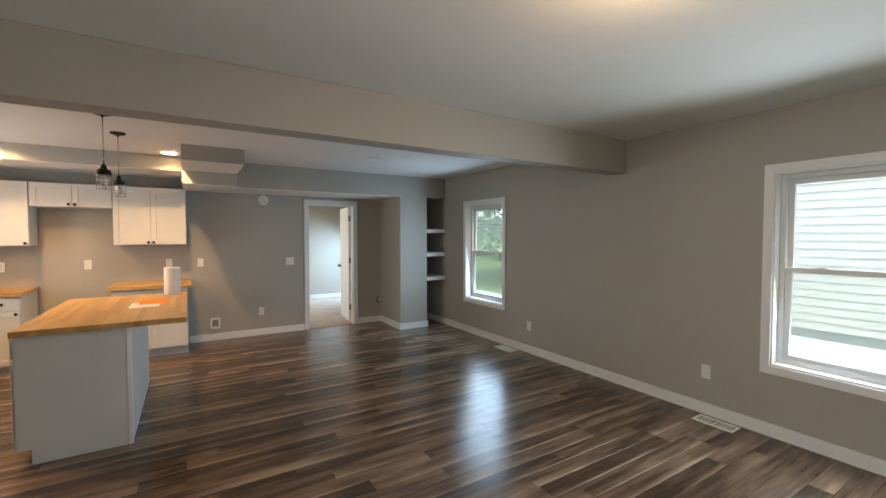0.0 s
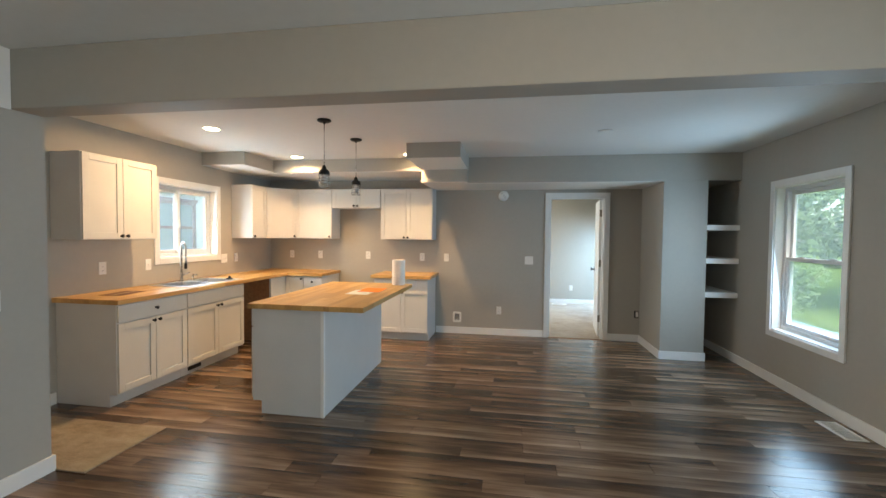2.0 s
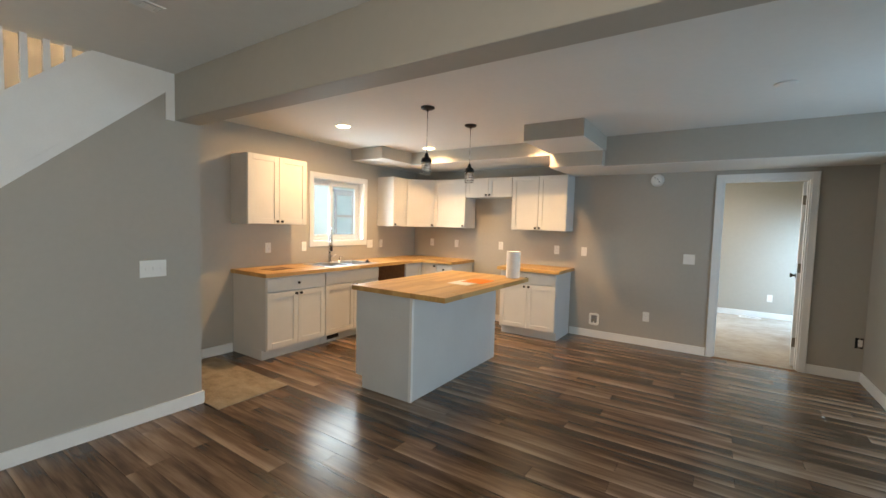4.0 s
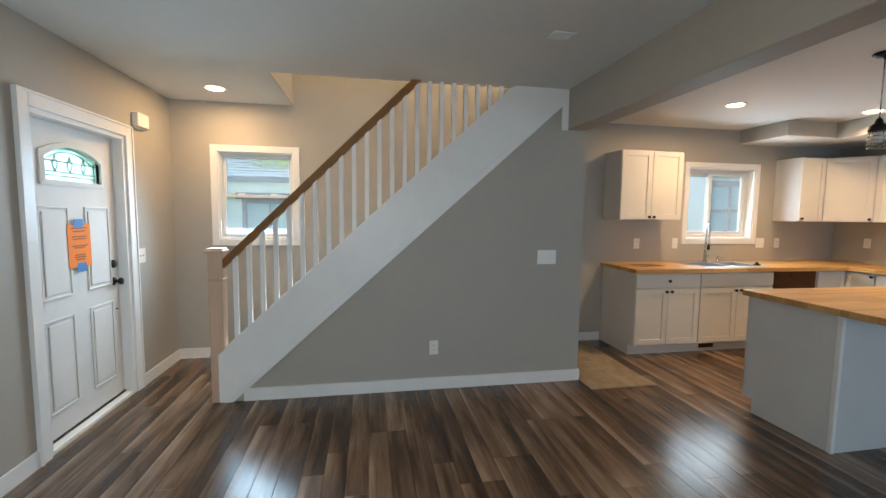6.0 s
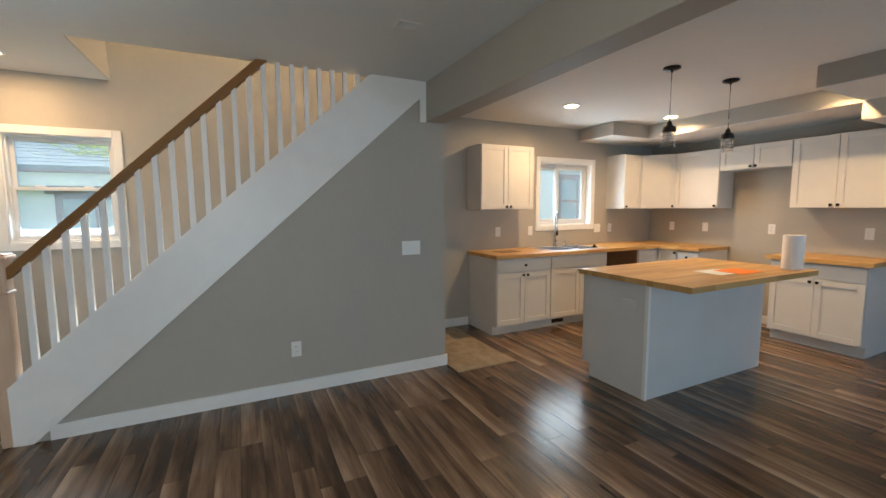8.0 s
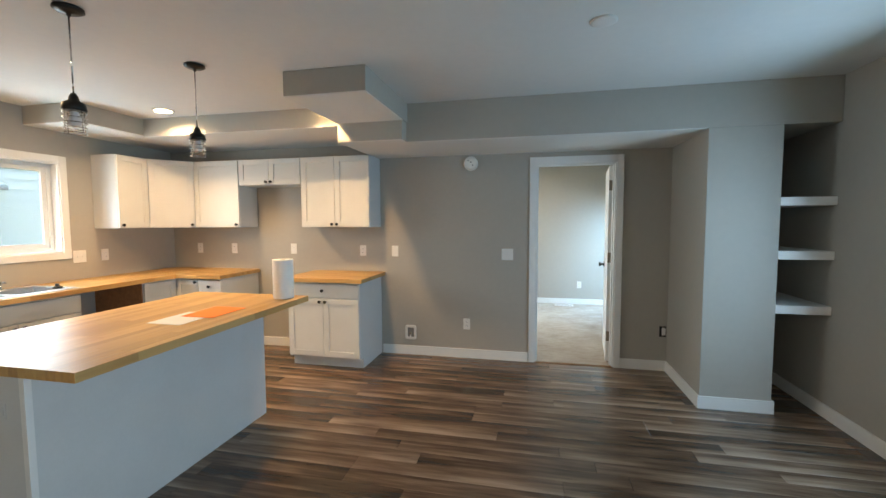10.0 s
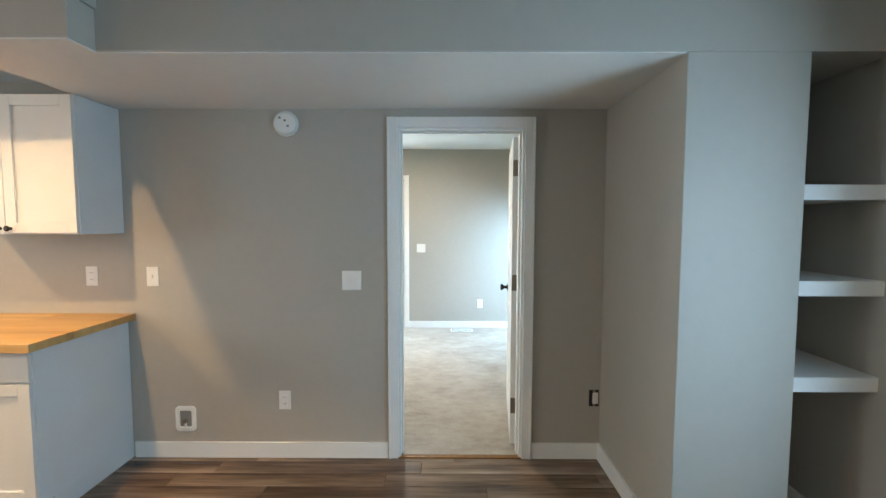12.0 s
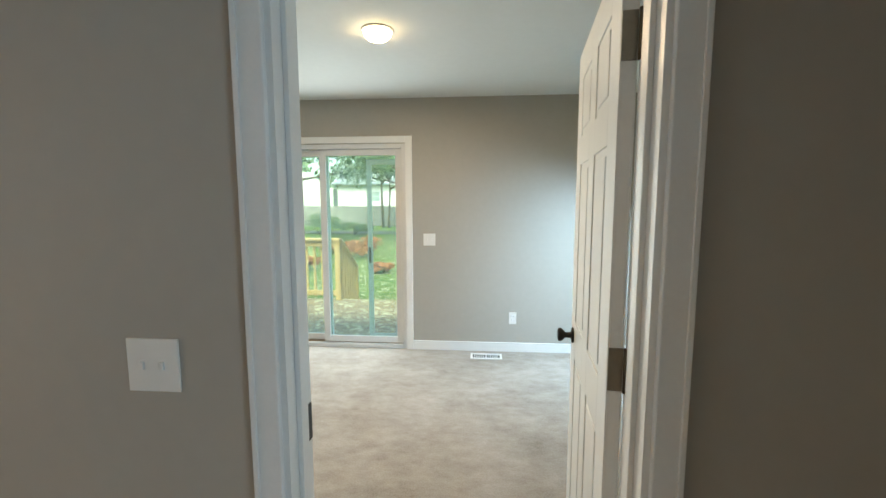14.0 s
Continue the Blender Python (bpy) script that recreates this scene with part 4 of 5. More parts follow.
# sink, tap and things on the counter
sink = thing("sink", pose(-2.215, 5.03, 0.908), "stainless steel double-bowl drop-in sink", "sink")
rim = bmesh.new()
for s in ((-0.26, -0.19, -0.41, 0.41), (0.20, 0.26, -0.41, 0.41), (-0.19, 0.20, -0.41, -0.37), (-0.19, 0.20, 0.37, 0.41), (-0.19, 0.20, -0.02, 0.02)):
    block(s[0], s[1], s[2], s[3], 0.0005, 0.007, 0.002, rim)
part("rim", rim, SINK_STEEL, sink)
for y0, y1 in ((-0.37, -0.02), (0.02, 0.37)):
    part("bowl", blocks((-0.19, 0.20, y0, y1, -0.185, -0.180), (-0.19, -0.186, y0, y1, -0.18, 0.001), (0.196, 0.20, y0, y1, -0.18, 0.001),
                        (-0.186, 0.196, y0, y0 + 0.004, -0.18, 0.001), (-0.186, 0.196, y1 - 0.004, y1, -0.18, 0.001)), SINK_STEEL, sink)
    part("drain", lathe([(0.045, 0), (0.045, 0.004), (0.030, 0.002)], (0, (y0 + y1) / 2, -0.180), "z", 18), BLACK, sink)
tap = thing("tap", pose(-2.43, 5.02, 0.915, 0, 0, -32), "tall steel spring-neck kitchen tap", "tap")
part("tap_base", lathe([(0.028, 0), (0.028, 0.010), (0.017, 0.016), (0.016, 0.11), (0.012, 0.12)], steps=16), STEEL, tap)
arc = [(0, 0, 0.10), (0, 0, 0.34)] + [(0.075 - 0.075 * math.cos(a), 0, 0.36 + 0.085 * math.sin(a)) for a in [math.pi * k / 8 for k in range(9)]] + [(0.15, 0, 0.28)]
part("spring_neck", tube(arc, 0.009), STEEL, tap)
coil = bmesh.new()
for k in range(26):
    lathe([(0.0135, 0), (0.0145, 0.003), (0.0135, 0.006)], (0, 0, 0.125 + k * 0.0088), "z", 10, coil)
part("spring", coil, STEEL, tap)
part("spray_head", lathe([(0.010, 0.15), (0.015, 0.155), (0.014, 0.20), (0.010, 0.215)], (0.15, 0, 0), "z", 14), BLACK, tap, "dark spray head")
part("spray_hose", lathe([(0.010, 0.215), (0.012, 0.23), (0.011, 0.30)], (0.15, 0, 0), "z", 14), STEEL, tap)
part("lever", tube([(0, 0.015, 0.07), (0, 0.055, 0.085), (0.01, 0.085, 0.10)], 0.006), STEEL, tap)
soap = thing("soap_dispenser", pose(-2.43, 5.19, 0.915), "small steel soap dispenser beside the tap", "soap dispenser")
part("dispenser_base", lathe([(0.018, 0), (0.018, 0.006), (0.010, 0.010), (0.010, 0.05)], steps=14), STEEL, soap)
part("dispenser_spout", tube([(0, 0, 0.05), (0.005, 0, 0.062), (0.06, 0, 0.058)], 0.007), STEEL, soap)
solid("sink_strainer", lathe([(0.032, 0), (0.036, 0.010), (0.018, 0.016), (0.012, 0.030), (0.016, 0.036)], (-2.08, 5.36, 0.9155), "z", 16), BLACK, "black sink strainer lying on the rim", "sink strainer")
leafl = thing("leaflet", pose(-2.23, 4.12, 0.9085, 0, 0, 8), "printed leaflet lying on the worktop", "leaflet")
part("sheet", block(-0.10, 0.10, -0.15, 0.15, 0.0, 0.002), plain("leaflet_brown", (0.16, 0.075, 0.045), 0.8, var=0.2, scale=30), leafl)
for k, (a, b) in enumerate(((-0.09, -0.03), (-0.02, 0.03), (0.04, 0.09))):
    part("print_block", block(a, b, -0.14, 0.14, 0.002, 0.0026), plain("print_%d" % k, ((0.20, 0.11, 0.07), (0.30, 0.21, 0.15), (0.12, 0.06, 0.04))[k], 0.7, var=0.2, scale=40), leafl)

# island
island = thing("kitchen_island", pose(-0.205, 3.935, 0), "white kitchen island with butcher-block overhang", "kitchen island")
IW, IL = 0.605, 1.49
part("body", block(-IW, 0.0, 0.0, IL, 0.105, BASE, 0.001), PANEL, island)
part("toe_kick", block(-IW + 0.07, -0.002, 0.002, IL - 0.002, 0.001, 0.105), PANEL, island)
part("end_panel", blocks((-IW + 0.075, 0.004, -0.006, 0.0, 0.001, BASE), (-IW, -IW + 0.075, -0.006, 0.0, 0.105, BASE)), PANEL, island)
part("side_panel", block(0.0, 0.006, -0.006, IL, 0.001, BASE, 0.001), PANEL, island)
part("corner_trim", block(-0.018, 0.010, -0.011, 0.016, 0.001, BASE, 0.002), TRIM, island)
for k in range(3):
    a, b = k * IL / 3, (k + 1) * IL / 3
    d = part("drawer", block(-IW - 0.019, -IW, a + 0.003, b - 0.003, 0.714, 0.853, 0.002), CABINET, island)
    d2 = part("door", block(-IW - 0.019, -IW, a + 0.003, b - 0.003, 0.122, 0.702, 0.002), CABINET, island)
    part("knob", lathe([(0.007, 0), (0.006, -0.012), (0.015, -0.018), (0.012, -0.028)], (-IW - 0.019, b - 0.05, 0.66), "x", 12), BLACK, d2)
part("outlet_plate", block(-0.212, -0.100, -0.0095, -0.006, 0.655, 0.725, 0.002), PANEL, island, "pale outlet plate")
for x in (-0.183, -0.129):
    part("outlet_face", block(x - 0.019, x + 0.019, -0.0112, -0.0095, 0.673, 0.707, 0.002), PANEL, island)
stave_top("island_worktop", ((-0.815, 0.150, 3.865, 5.475),), "y", "oiled butcher-block island worktop")
roll = thing("paper_towel_roll", pose(0.018, 5.365, 0.9085), "white paper towel roll standing on the island", "paper towel roll")
part("roll", lathe([(0.070, 0), (0.072, 0.004), (0.072, 0.274), (0.070, 0.278), (0.022, 0.278), (0.021, 0.274)], steps=28), TOWEL, roll)
part("core", lathe([(0.019, 0.2), (0.020, 0.2788), (0.0, 0.2788)], steps=14), CORE, roll)
solid("paper_sheet", block(-0.27, -0.055, 4.53, 4.82, 0.9085, 0.9105), PAPER, "white printed sheet lying on the island", "paper")
solid("orange_sheet", block(-0.215, 0.0, 4.70, 4.98, 0.911, 0.9125), ORANGE, "orange paper notice lying on the island", "paper")

# ---- lamps ----
def pendant(x, y, drop):
    root = thing("pendant_lamp", pose(x, y, C), "black pendant lamp with thin wire cage, unlit", "pendant lamp", "pendants over the island")
    part("canopy", lathe([(0.060, -0.001), (0.062, -0.012), (0.045, -0.022), (0.010, -0.026), (0.008, -0.040)], steps=24), BLACK, root)
    part("cord", tube([(0, 0, -0.03), (0, 0, -drop + 0.05)], 0.0035, steps=8), STEEL, root, "thin silvery cord")
    part("socket", lathe([(0.010, -drop + 0.06), (0.018, -drop + 0.045), (0.022, -drop + 0.025), (0.044, -drop + 0.012), (0.050, -drop - 0.020), (0.044, -drop - 0.024)], steps=20), BLACK, root)
    cage = bmesh.new()
    for k in range(4):
        a = 2 * math.pi * k / 4
        c, s = math.cos(a), math.sin(a)
        tube([(0.044 * c, 0.044 * s, -drop - 0.01), (0.046 * c, 0.046 * s, -drop - 0.13)], 0.0016, cage, 6)
    for h in (0.032, 0.056, 0.080, 0.104, 0.128):
        pts = [(0.046 * math.cos(a), 0.046 * math.sin(a), -drop - h) for a in [2 * math.pi * k / 20 for k in range(21)]]
        tube(pts, 0.0024, cage, 6)
    part("cage", cage, STEEL, root, "thin silvery wire cage")
    part("bulb", lathe([(0.012, -drop - 0.012), (0.014, -drop - 0.03), (0.028, -drop - 0.065), (0.024, -drop - 0.09), (0.006, -drop - 0.104)], steps=16), BULB, root, "clear bulb, not lit")


pendant(-0.375, 4.310, 0.455)
pendant(-0.365, 5.045, 0.455)


def recessed(x, y, label="lit round recessed ceiling light"):
    root = thing("recessed_light", pose(x, y, C), label, "ceiling light", "recessed lights")
    part("trim_ring", lathe([(0.088, 0.0), (0.090, -0.004), (0.082, -0.009), (0.070, -0.006)], steps=28), PLASTIC, root)
    part("diffuser", lathe([(0.068, -0.0065), (0.066, -0.0095), (0.040, -0.0100)], steps=28), LIT, root, "glowing warm diffuser")


for x, y in ((-1.59, 4.46), (-1.50, 5.90), (0.0, 5.90), (-2.09, -0.115)):
    recessed(x, y)
small = thing("ceiling_fixture", pose(1.64, 8.67, C), "small round flush lamp, lit, white rim", "ceiling light")
part("trim_ring", lathe([(0.095, 0.0), (0.096, -0.005), (0.086, -0.009)], steps=28), PLASTIC, small)
part("shade", lathe([(0.084, -0.008), (0.080, -0.030), (0.056, -0.052), (0.012, -0.060)], steps=28), LIT, small, "glowing frosted shade")
dome = thing("ceiling_fixture", pose(1.50, 1.00, C), "round flush ceiling lamp with white glass", "ceiling light")
part("pan", lathe([(0.17, 0.0), (0.172, -0.02), (0.165, -0.025)], steps=28), NICKEL, dome)
part("shade", lathe([(0.16, -0.025), (0.15, -0.06), (0.10, -0.088), (0.03, -0.096)], steps=28), LIT, dome, "glowing frosted glass shade")
up = thing("recessed_light", pose(-2.07, 1.6, 5.0), "lit round ceiling light above the stairs", "ceiling light", "recessed lights")
part("trim_ring", lathe([(0.17, 0.0), (0.172, -0.006), (0.158, -0.010)], steps=28), PLASTIC, up)
part("diffuser", lathe([(0.155, -0.008), (0.15, -0.014), (0.05, -0.015)], steps=28), LIT, up, "glowing warm diffuser")
solid("ceiling_speaker", lathe([(0.066, C), (0.067, C - 0.005), (0.058, C - 0.009), (0.020, C - 0.010)], (2.12, 5.0, 0), "z", 24), CEIL, "flat round white cover on the ceiling", "ceiling cover")

# ---- vents, plates and small fittings ----
def register(m, w, d, label, n=14):
    root = thing("floor_register", m, label, "air vent", "floor registers")
    part("register_frame", blocks((-w / 2, w / 2, -d / 2, -d / 2 + 0.022, 0.001, 0.008), (-w / 2, w / 2, d / 2 - 0.022, d / 2, 0.001, 0.008),
                                  (-w / 2, -w / 2 + 0.022, -d / 2 + 0.022, d / 2 - 0.022, 0.001, 0.008), (w / 2 - 0.022, w / 2, -d / 2 + 0.022, d / 2 - 0.022, 0.001, 0.008),
                                  (-0.008, 0.008, -d / 2 + 0.022, d / 2 - 0.022, 0.001, 0.008), bevel=0.0015), PLASTIC, root)
    # flat black sheet painted as the shade below the louvres
    part("register_well_shade", block(-w / 2 + 0.01, w / 2 - 0.01, -d / 2 + 0.01, d / 2 - 0.01, 0.0008, 0.002), DARK, root)
    for k in range(n):
        x = -w / 2 + 0.03 + (w - 0.06) * (k + 0.5) / n
        if abs(x) > 0.012:
            part("louvre", block(x - 0.0035, x + 0.0035, -d / 2 + 0.02, d / 2 - 0.02, 0.0025, 0.0065), PLASTIC, root)
    return root


register(pose(3.775, 1.85, 0, 0, 0, 90), 0.30, 0.15, "white metal floor register below a window")
register(pose(3.765, 4.43, 0, 0, 0, 90), 0.32, 0.15, "white metal floor register beside the wall")
register(pose(2.325, 10.03, 0.008), 0.30, 0.14, "white metal register set in the carpet")
grille = thing("return_grille", on_wall("south", 0.03, 2.235), "white return air grille high on the wall", "air vent")
part("grille_frame", blocks((-0.245, 0.375, 0, 0.012, -0.022, 0.004), (-0.245, 0.375, 0, 0.012, 0.176, 0.202), (-0.245, -0.221, 0, 0.012, 0.004, 0.176), (0.351, 0.375, 0, 0.012, 0.004, 0.176), bevel=0.002), PLASTIC, grille)
for x in (-0.082, 0.065, 0.212):
    part("grille_bar", block(x - 0.005, x + 0.005, 0, 0.010, 0.004, 0.176, 0.001), PLASTIC, grille)
for k in range(28):
    part("grille_slat", block(-0.221, 0.351, 0.003, 0.006, 0.0065 + k * 0.0061, 0.0092 + k * 0.0061), GRILLE_GREY, grille)
# black sheet gives the shade behind the slats
part("grille_back", block(-0.225, 0.355, 0.0005, 0.002, 0.0, 0.18), DARK, grille)
cv = thing("ceiling_register", pose(-0.56, 2.245, C), "small white ceiling air register", "air vent")
part("register_frame", blocks((-0.05, 0.05, -0.07, -0.058, -0.006, 0), (-0.05, 0.05, 0.058, 0.07, -0.006, 0), (-0.05, -0.038, -0.058, 0.058, -0.006, 0), (0.038, 0.05, -0.058, 0.058, -0.006, 0), bevel=0.001), CEIL, cv)
for k in range(5):
    part("louvre", block(-0.038 + k * 0.0165, -0.030 + k * 0.0165, -0.058, 0.058, -0.005, -0.001), CEIL, cv)



def plate(side, along, z, kind="outlet", off=0.0, w=0.072, h=0.118):
    names = {"outlet": "white duplex wall outlet", "switch": "white light switch plate", "double": "white double light switch plate", "triple": "white triple light switch plate", "blank": "white blank wall plate"}
    if kind == "double":
        w = 0.118
    if kind == "triple":
        w = 0.165
    root = thing("wall_outlet" if kind == "outlet" else "light_switch" if kind != "blank" else "wall_plate", on_wall(side, along, z, off), names[kind], "wall plate", "wall plates")
    part("plate", block(-w / 2, w / 2, 0, 0.006, -h / 2, h / 2, 0.002), PLASTIC, root)
    if kind == "outlet":
        for s in (-0.020, 0.020):
            face = part("socket_face", block(-0.017, 0.017, 0.006, 0.0085, s - 0.014, s + 0.014, 0.002), TRIM, root)
            for x in (-0.007, 0.007):
                # slots are raised black slips, coloured as shaded slits
                part("slot", block(x - 0.0012, x + 0.0012, 0.0085, 0.0088, s - 0.005, s + 0.005), DARK, face)
    elif kind != "blank":
        gangs = {"switch": (0,), "double": (-0.023, 0.023), "triple": (-0.046, 0, 0.046)}[kind]
        for x in gangs:
            part("switch_lever", block(x - 0.005, x + 0.005, 0.006, 0.013, -0.009, 0.010, 0.002), PLASTIC, root)
    return root


plate("north", -2.18, 1.148)
plate("north", -1.70, 1.148)
plate("north", -0.915, 1.150)
plate("north", -0.060, 1.138)
plate("north", 0.312, 1.136, "switch")
plate("north", 1.527, 1.115, "double")
plate("north", 1.103, 0.366)
plate("west", 4.21, 1.122)
plate("west", 4.71, 1.124, "switch")
plate("west", 5.895, 1.128, "double")
plate("west", 6.14, 1.128)
plate("east", 4.13, 0.350)
plate("east", 1.99, 0.365)
plate("stair", 2.625, 1.085, "triple")
plate("stair", 1.67, 0.350)
plate("south", -1.96, 1.070, "double")
plate("south", 0.145, 0.344)
plate("back", 1.765, 1.118, "double")
plate("back", 2.585, 0.345)

box = thing("recessed_water_box", on_wall("north", 0.482, 0.245), "white recessed wall box with valve", "wall box")
rim_bm = bmesh.new()
loops = []
for half, tall, r, y in ((0.064, 0.080, 0.026, 0.0), (0.064, 0.080, 0.026, 0.006), (0.058, 0.074, 0.022, 0.010), (0.040, 0.054, 0.010, 0.010), (0.036, 0.050, 0.008, 0.001)):
    loops.append([rim_bm.verts.new((sx * (half - r) + r * math.cos(q), y, sz * (tall - r) + r * math.sin(q)))
                  for sx, sz, start in ((1, 1, 0), (-1, 1, 90), (-1, -1, 180), (1, -1, 270)) for q in (radians(start + 22.5 * k) for k in range(5))])
for low_loop, high_loop in zip(loops, loops[1:]):
    for k in range(20):
        rim_bm.faces.new((low_loop[k], low_loop[(k + 1) % 20], high_loop[(k + 1) % 20], high_loop[k]))
part("box_rim", rim_bm, PLASTIC, box)
# no real recess: the shade inside is a flat grey sheet
part("box_well_shade", block(-0.038, 0.038, 0.0005, 0.002, -0.052, 0.052), plain("box_shade", (0.25, 0.25, 0.24), 0.7), box, "flat grey sheet painted as shade of the hollow")
part("valve", lathe([(0.010, 0.002), (0.010, 0.012), (0.016, 0.014), (0.014, 0.022)], (0.0, 0, -0.01), "y", 12), NICKEL, box, "small metal valve")
part("valve_stem", block(-0.006, 0.006, 0.003, 0.014, -0.05, -0.012, 0.001), PLASTIC, box)
cut = thing("uncovered_outlet", on_wall("north", 3.018, 0.385), "uncovered white outlet in a dark wall cutout", "wall outlet")
# shade of the open wall box, laid on as a flat black patch
part("cutout", block(-0.030, 0.030, 0.0005, 0.002, -0.052, 0.052), DARK, cut)
part("socket_body", block(-0.024, 0.010, 0.002, 0.010, -0.034, 0.036, 0.003), PLASTIC, cut)
part("socket_strap", block(-0.008, 0.006, 0.0022, 0.004, -0.050, 0.050), NICKEL, cut)
alarm = thing("smoke_alarm", on_wall("north", 1.148, 2.052), "round white smoke alarm on the wall", "smoke alarm")
part("alarm_base", lathe([(0.074, 0), (0.074, 0.010), (0.070, 0.012)], (0, 0, 0), "y", 28), PLASTIC, alarm)
part("alarm_cover", lathe([(0.068, 0.012), (0.066, 0.030), (0.052, 0.038), (0.020, 0.040)], (0, 0, 0), "y", 28), PLASTIC, alarm)
for x, z in ((0.025, 0.028), (-0.022, -0.020), (-0.005, 0.012)):
    part("alarm_port", lathe([(0.007, 0.036), (0.007, 0.0412)], (x, 0, z), "y", 10), plain("port_grey", (0.10, 0.10, 0.10), 0.6), alarm)
thermo = thing("thermostat", on_wall("south", -0.415, 1.285), "white thermostat with lit blue screen", "thermostat")
part("housing", block(-0.075, 0.075, 0, 0.028, -0.052, 0.052, 0.008), PLASTIC, thermo)
part("screen", block(-0.034, 0.030, 0.028, 0.0295, -0.026, 0.034), SCREEN, thermo, "glowing blue screen")
part("button", block(-0.062, -0.044, 0.028, 0.031, -0.02, 0.03, 0.002), TRIM, thermo)
bell = thing("door_chime", on_wall("south", -2.00, 2.150), "white plastic door chime box", "door chime")
part("chime_cover", block(-0.085, 0.085, 0, 0.048, -0.055, 0.055, 0.008), PLASTIC, bell)
part("chime_base", block(-0.075, 0.075, 0, 0.020, -0.070, -0.055, 0.002), PLASTIC, bell)

sheet = thing("orange_notice", pose(-1.34, S + leaf_y + 0.012, 1.20), "orange printed notice taped to the door", "notice")
part("notice_paper", block(-0.108, 0.108, 0, 0.001, -0.140, 0.140), ORANGE, sheet)
for z, w in ((0.115, 0.075), (0.095, 0.06), (0.060, 0.07), (0.045, 0.065), (0.0, 0.075), (-0.012, 0.05), (-0.06, 0.05), (-0.075, 0.055), (-0.09, 0.04)):
    part("print_line", block(-w, w, 0.001, 0.0015, z - 0.0035, z + 0.0035), INK, sheet)
part("tape_strip", block(-0.04, 0.05, 0.0012, 0.002, 0.118, 0.175), TAPE, sheet, "blue painter's tape")
part("tape_strip", block(-0.05, 0.035, 0.0012, 0.002, -0.175, -0.112), TAPE, sheet, "blue painter's tape")

# shelves of the niche
for z in (1.592, 1.198, 0.794):
    solid("niche_shelf", block(COL_R, E, COL_Y + 0.005, N - 0.002, z - 0.032, z + 0.031, 0.003), TRIM, "thick white painted shelf in the niche", "shelf", group="niche shelves")

mat_bm = bmesh.new()
block(-2.50, -1.275, 2.955, 3.560, 0.001, 0.011, 0.004, mat_bm)
solid("floor_mat", mat_bm, MAT, "beige carpet remnant lying on the floor", "mat")


# ---- outside ----
ground = fixed("ground", block(-300, 300, -300, 300, GROUND - 0.3, GROUND), GRASS, "lawn with scattered fallen leaves", "ground")


def siding_house(name, m, length, z0, z1, label, boards, board=0.102, openings=(), found=0.0):
    """A wall of lapped boards along x, facing +y; openings are (x from, to, z from, to)."""
    root = thing(name, m, label, "house")
    part("wall", block(0, length, -3.2, -0.03, GROUND, z1), SIDING, root)
    part("foundation", block(-0.01, length + 0.01, -0.03, -0.005, GROUND, z0), BLOCK, root, "grey block foundation")
    cache = {}
    far = bmesh.new()
    k, z = 0, z0
    while z < z1 - 0.01:
        runs = [(0.0, length)]
        for a, b, c, e in openings:
            if z + board > c and z < e:
                runs = [r for x0, x1 in runs for r in ((x0, min(x1, a)), (max(x0, b), x1)) if r[1] - r[0] > 0.01]
        for x0, x1 in runs:
            key = round(x1 - x0, 3)
            if key not in cache:
                bm = bmesh.new()
                vs = [bm.verts.new(p) for p in ((0, -0.03, 0), (key, -0.03, 0), (key, 0.012, 0), (0, 0.012, 0), (0, -0.03, board), (key, -0.03, board), (key, -0.002, board), (0, -0.002, board))]
                for f in ((0, 1, 2, 3), (7, 6, 5, 4), (3, 2, 6, 7), (1, 0, 4, 5), (0, 3, 7, 4), (2, 1, 5, 6)):
                    bm.faces.new([vs[i] for i in f])
                cache[key] = mesh_of("siding_board", bm, SIDING)
            ob = new("siding_board", cache[key])
            ob.parent, ob.location = root, (x0, 0, z)
        z += board
    return root


def house_window(root, x0, x1, z0, z1, y, frame_mat):
    win = part("window", blocks((x0, x0 + 0.07, y - 0.02, y + 0.03, z0, z1), (x1 - 0.07, x1, y - 0.02, y + 0.03, z0, z1), (x0 + 0.07, x1 - 0.07, y - 0.02, y + 0.03, z0, z0 + 0.07),
                                (x0 + 0.07, x1 - 0.07, y - 0.02, y + 0.03, z1 - 0.07, z1), (x0 + 0.07, x1 - 0.07, y - 0.02, y + 0.015, (z0 + z1) / 2 - 0.03, (z0 + z1) / 2 + 0.03),
                                ((x0 + x1) / 2 - 0.02, (x0 + x1) / 2 + 0.02, y - 0.02, y + 0.012, z0 + 0.07, z1 - 0.07), bevel=0.004), frame_mat, root)
    part("pane", block(x0 + 0.06, x1 - 0.06, y - 0.028, y - 0.022, z0 + 0.06, z1 - 0.06), DARKGLASS, win)


# east neighbour: pale lap siding over a grey foundation
east_house = siding_house("neighbour_house", pose(6.9, -6.0, 0, 0, 0, 90), 9.2, 0.33, 5.4, "neighbouring house with pale lap siding", 50)
part("roof", block(-0.4, 9.6, -3.6, 0.45, 5.4, 5.55), SHINGLE, east_house)
# west neighbour: low eave with mossy shingles, cream fascia, maroon-trimmed windows, and a taller wing
WXN = -6.1
west_house = siding_house("neighbour_house", pose(WXN, 7.3, -0.14, 0, 0, -90), 13.3, -0.1, 1.95, "low neighbouring house with mossy shingle roof", 22,
                          openings=((6.45, 8.35, 0.70, 1.90),))
house_window(west_house, 6.45, 7.38, 0.70, 1.79, 0.0, MAROON)
house_window(west_house, 7.42, 8.35, 0.70, 1.79, 0.0, MAROON)
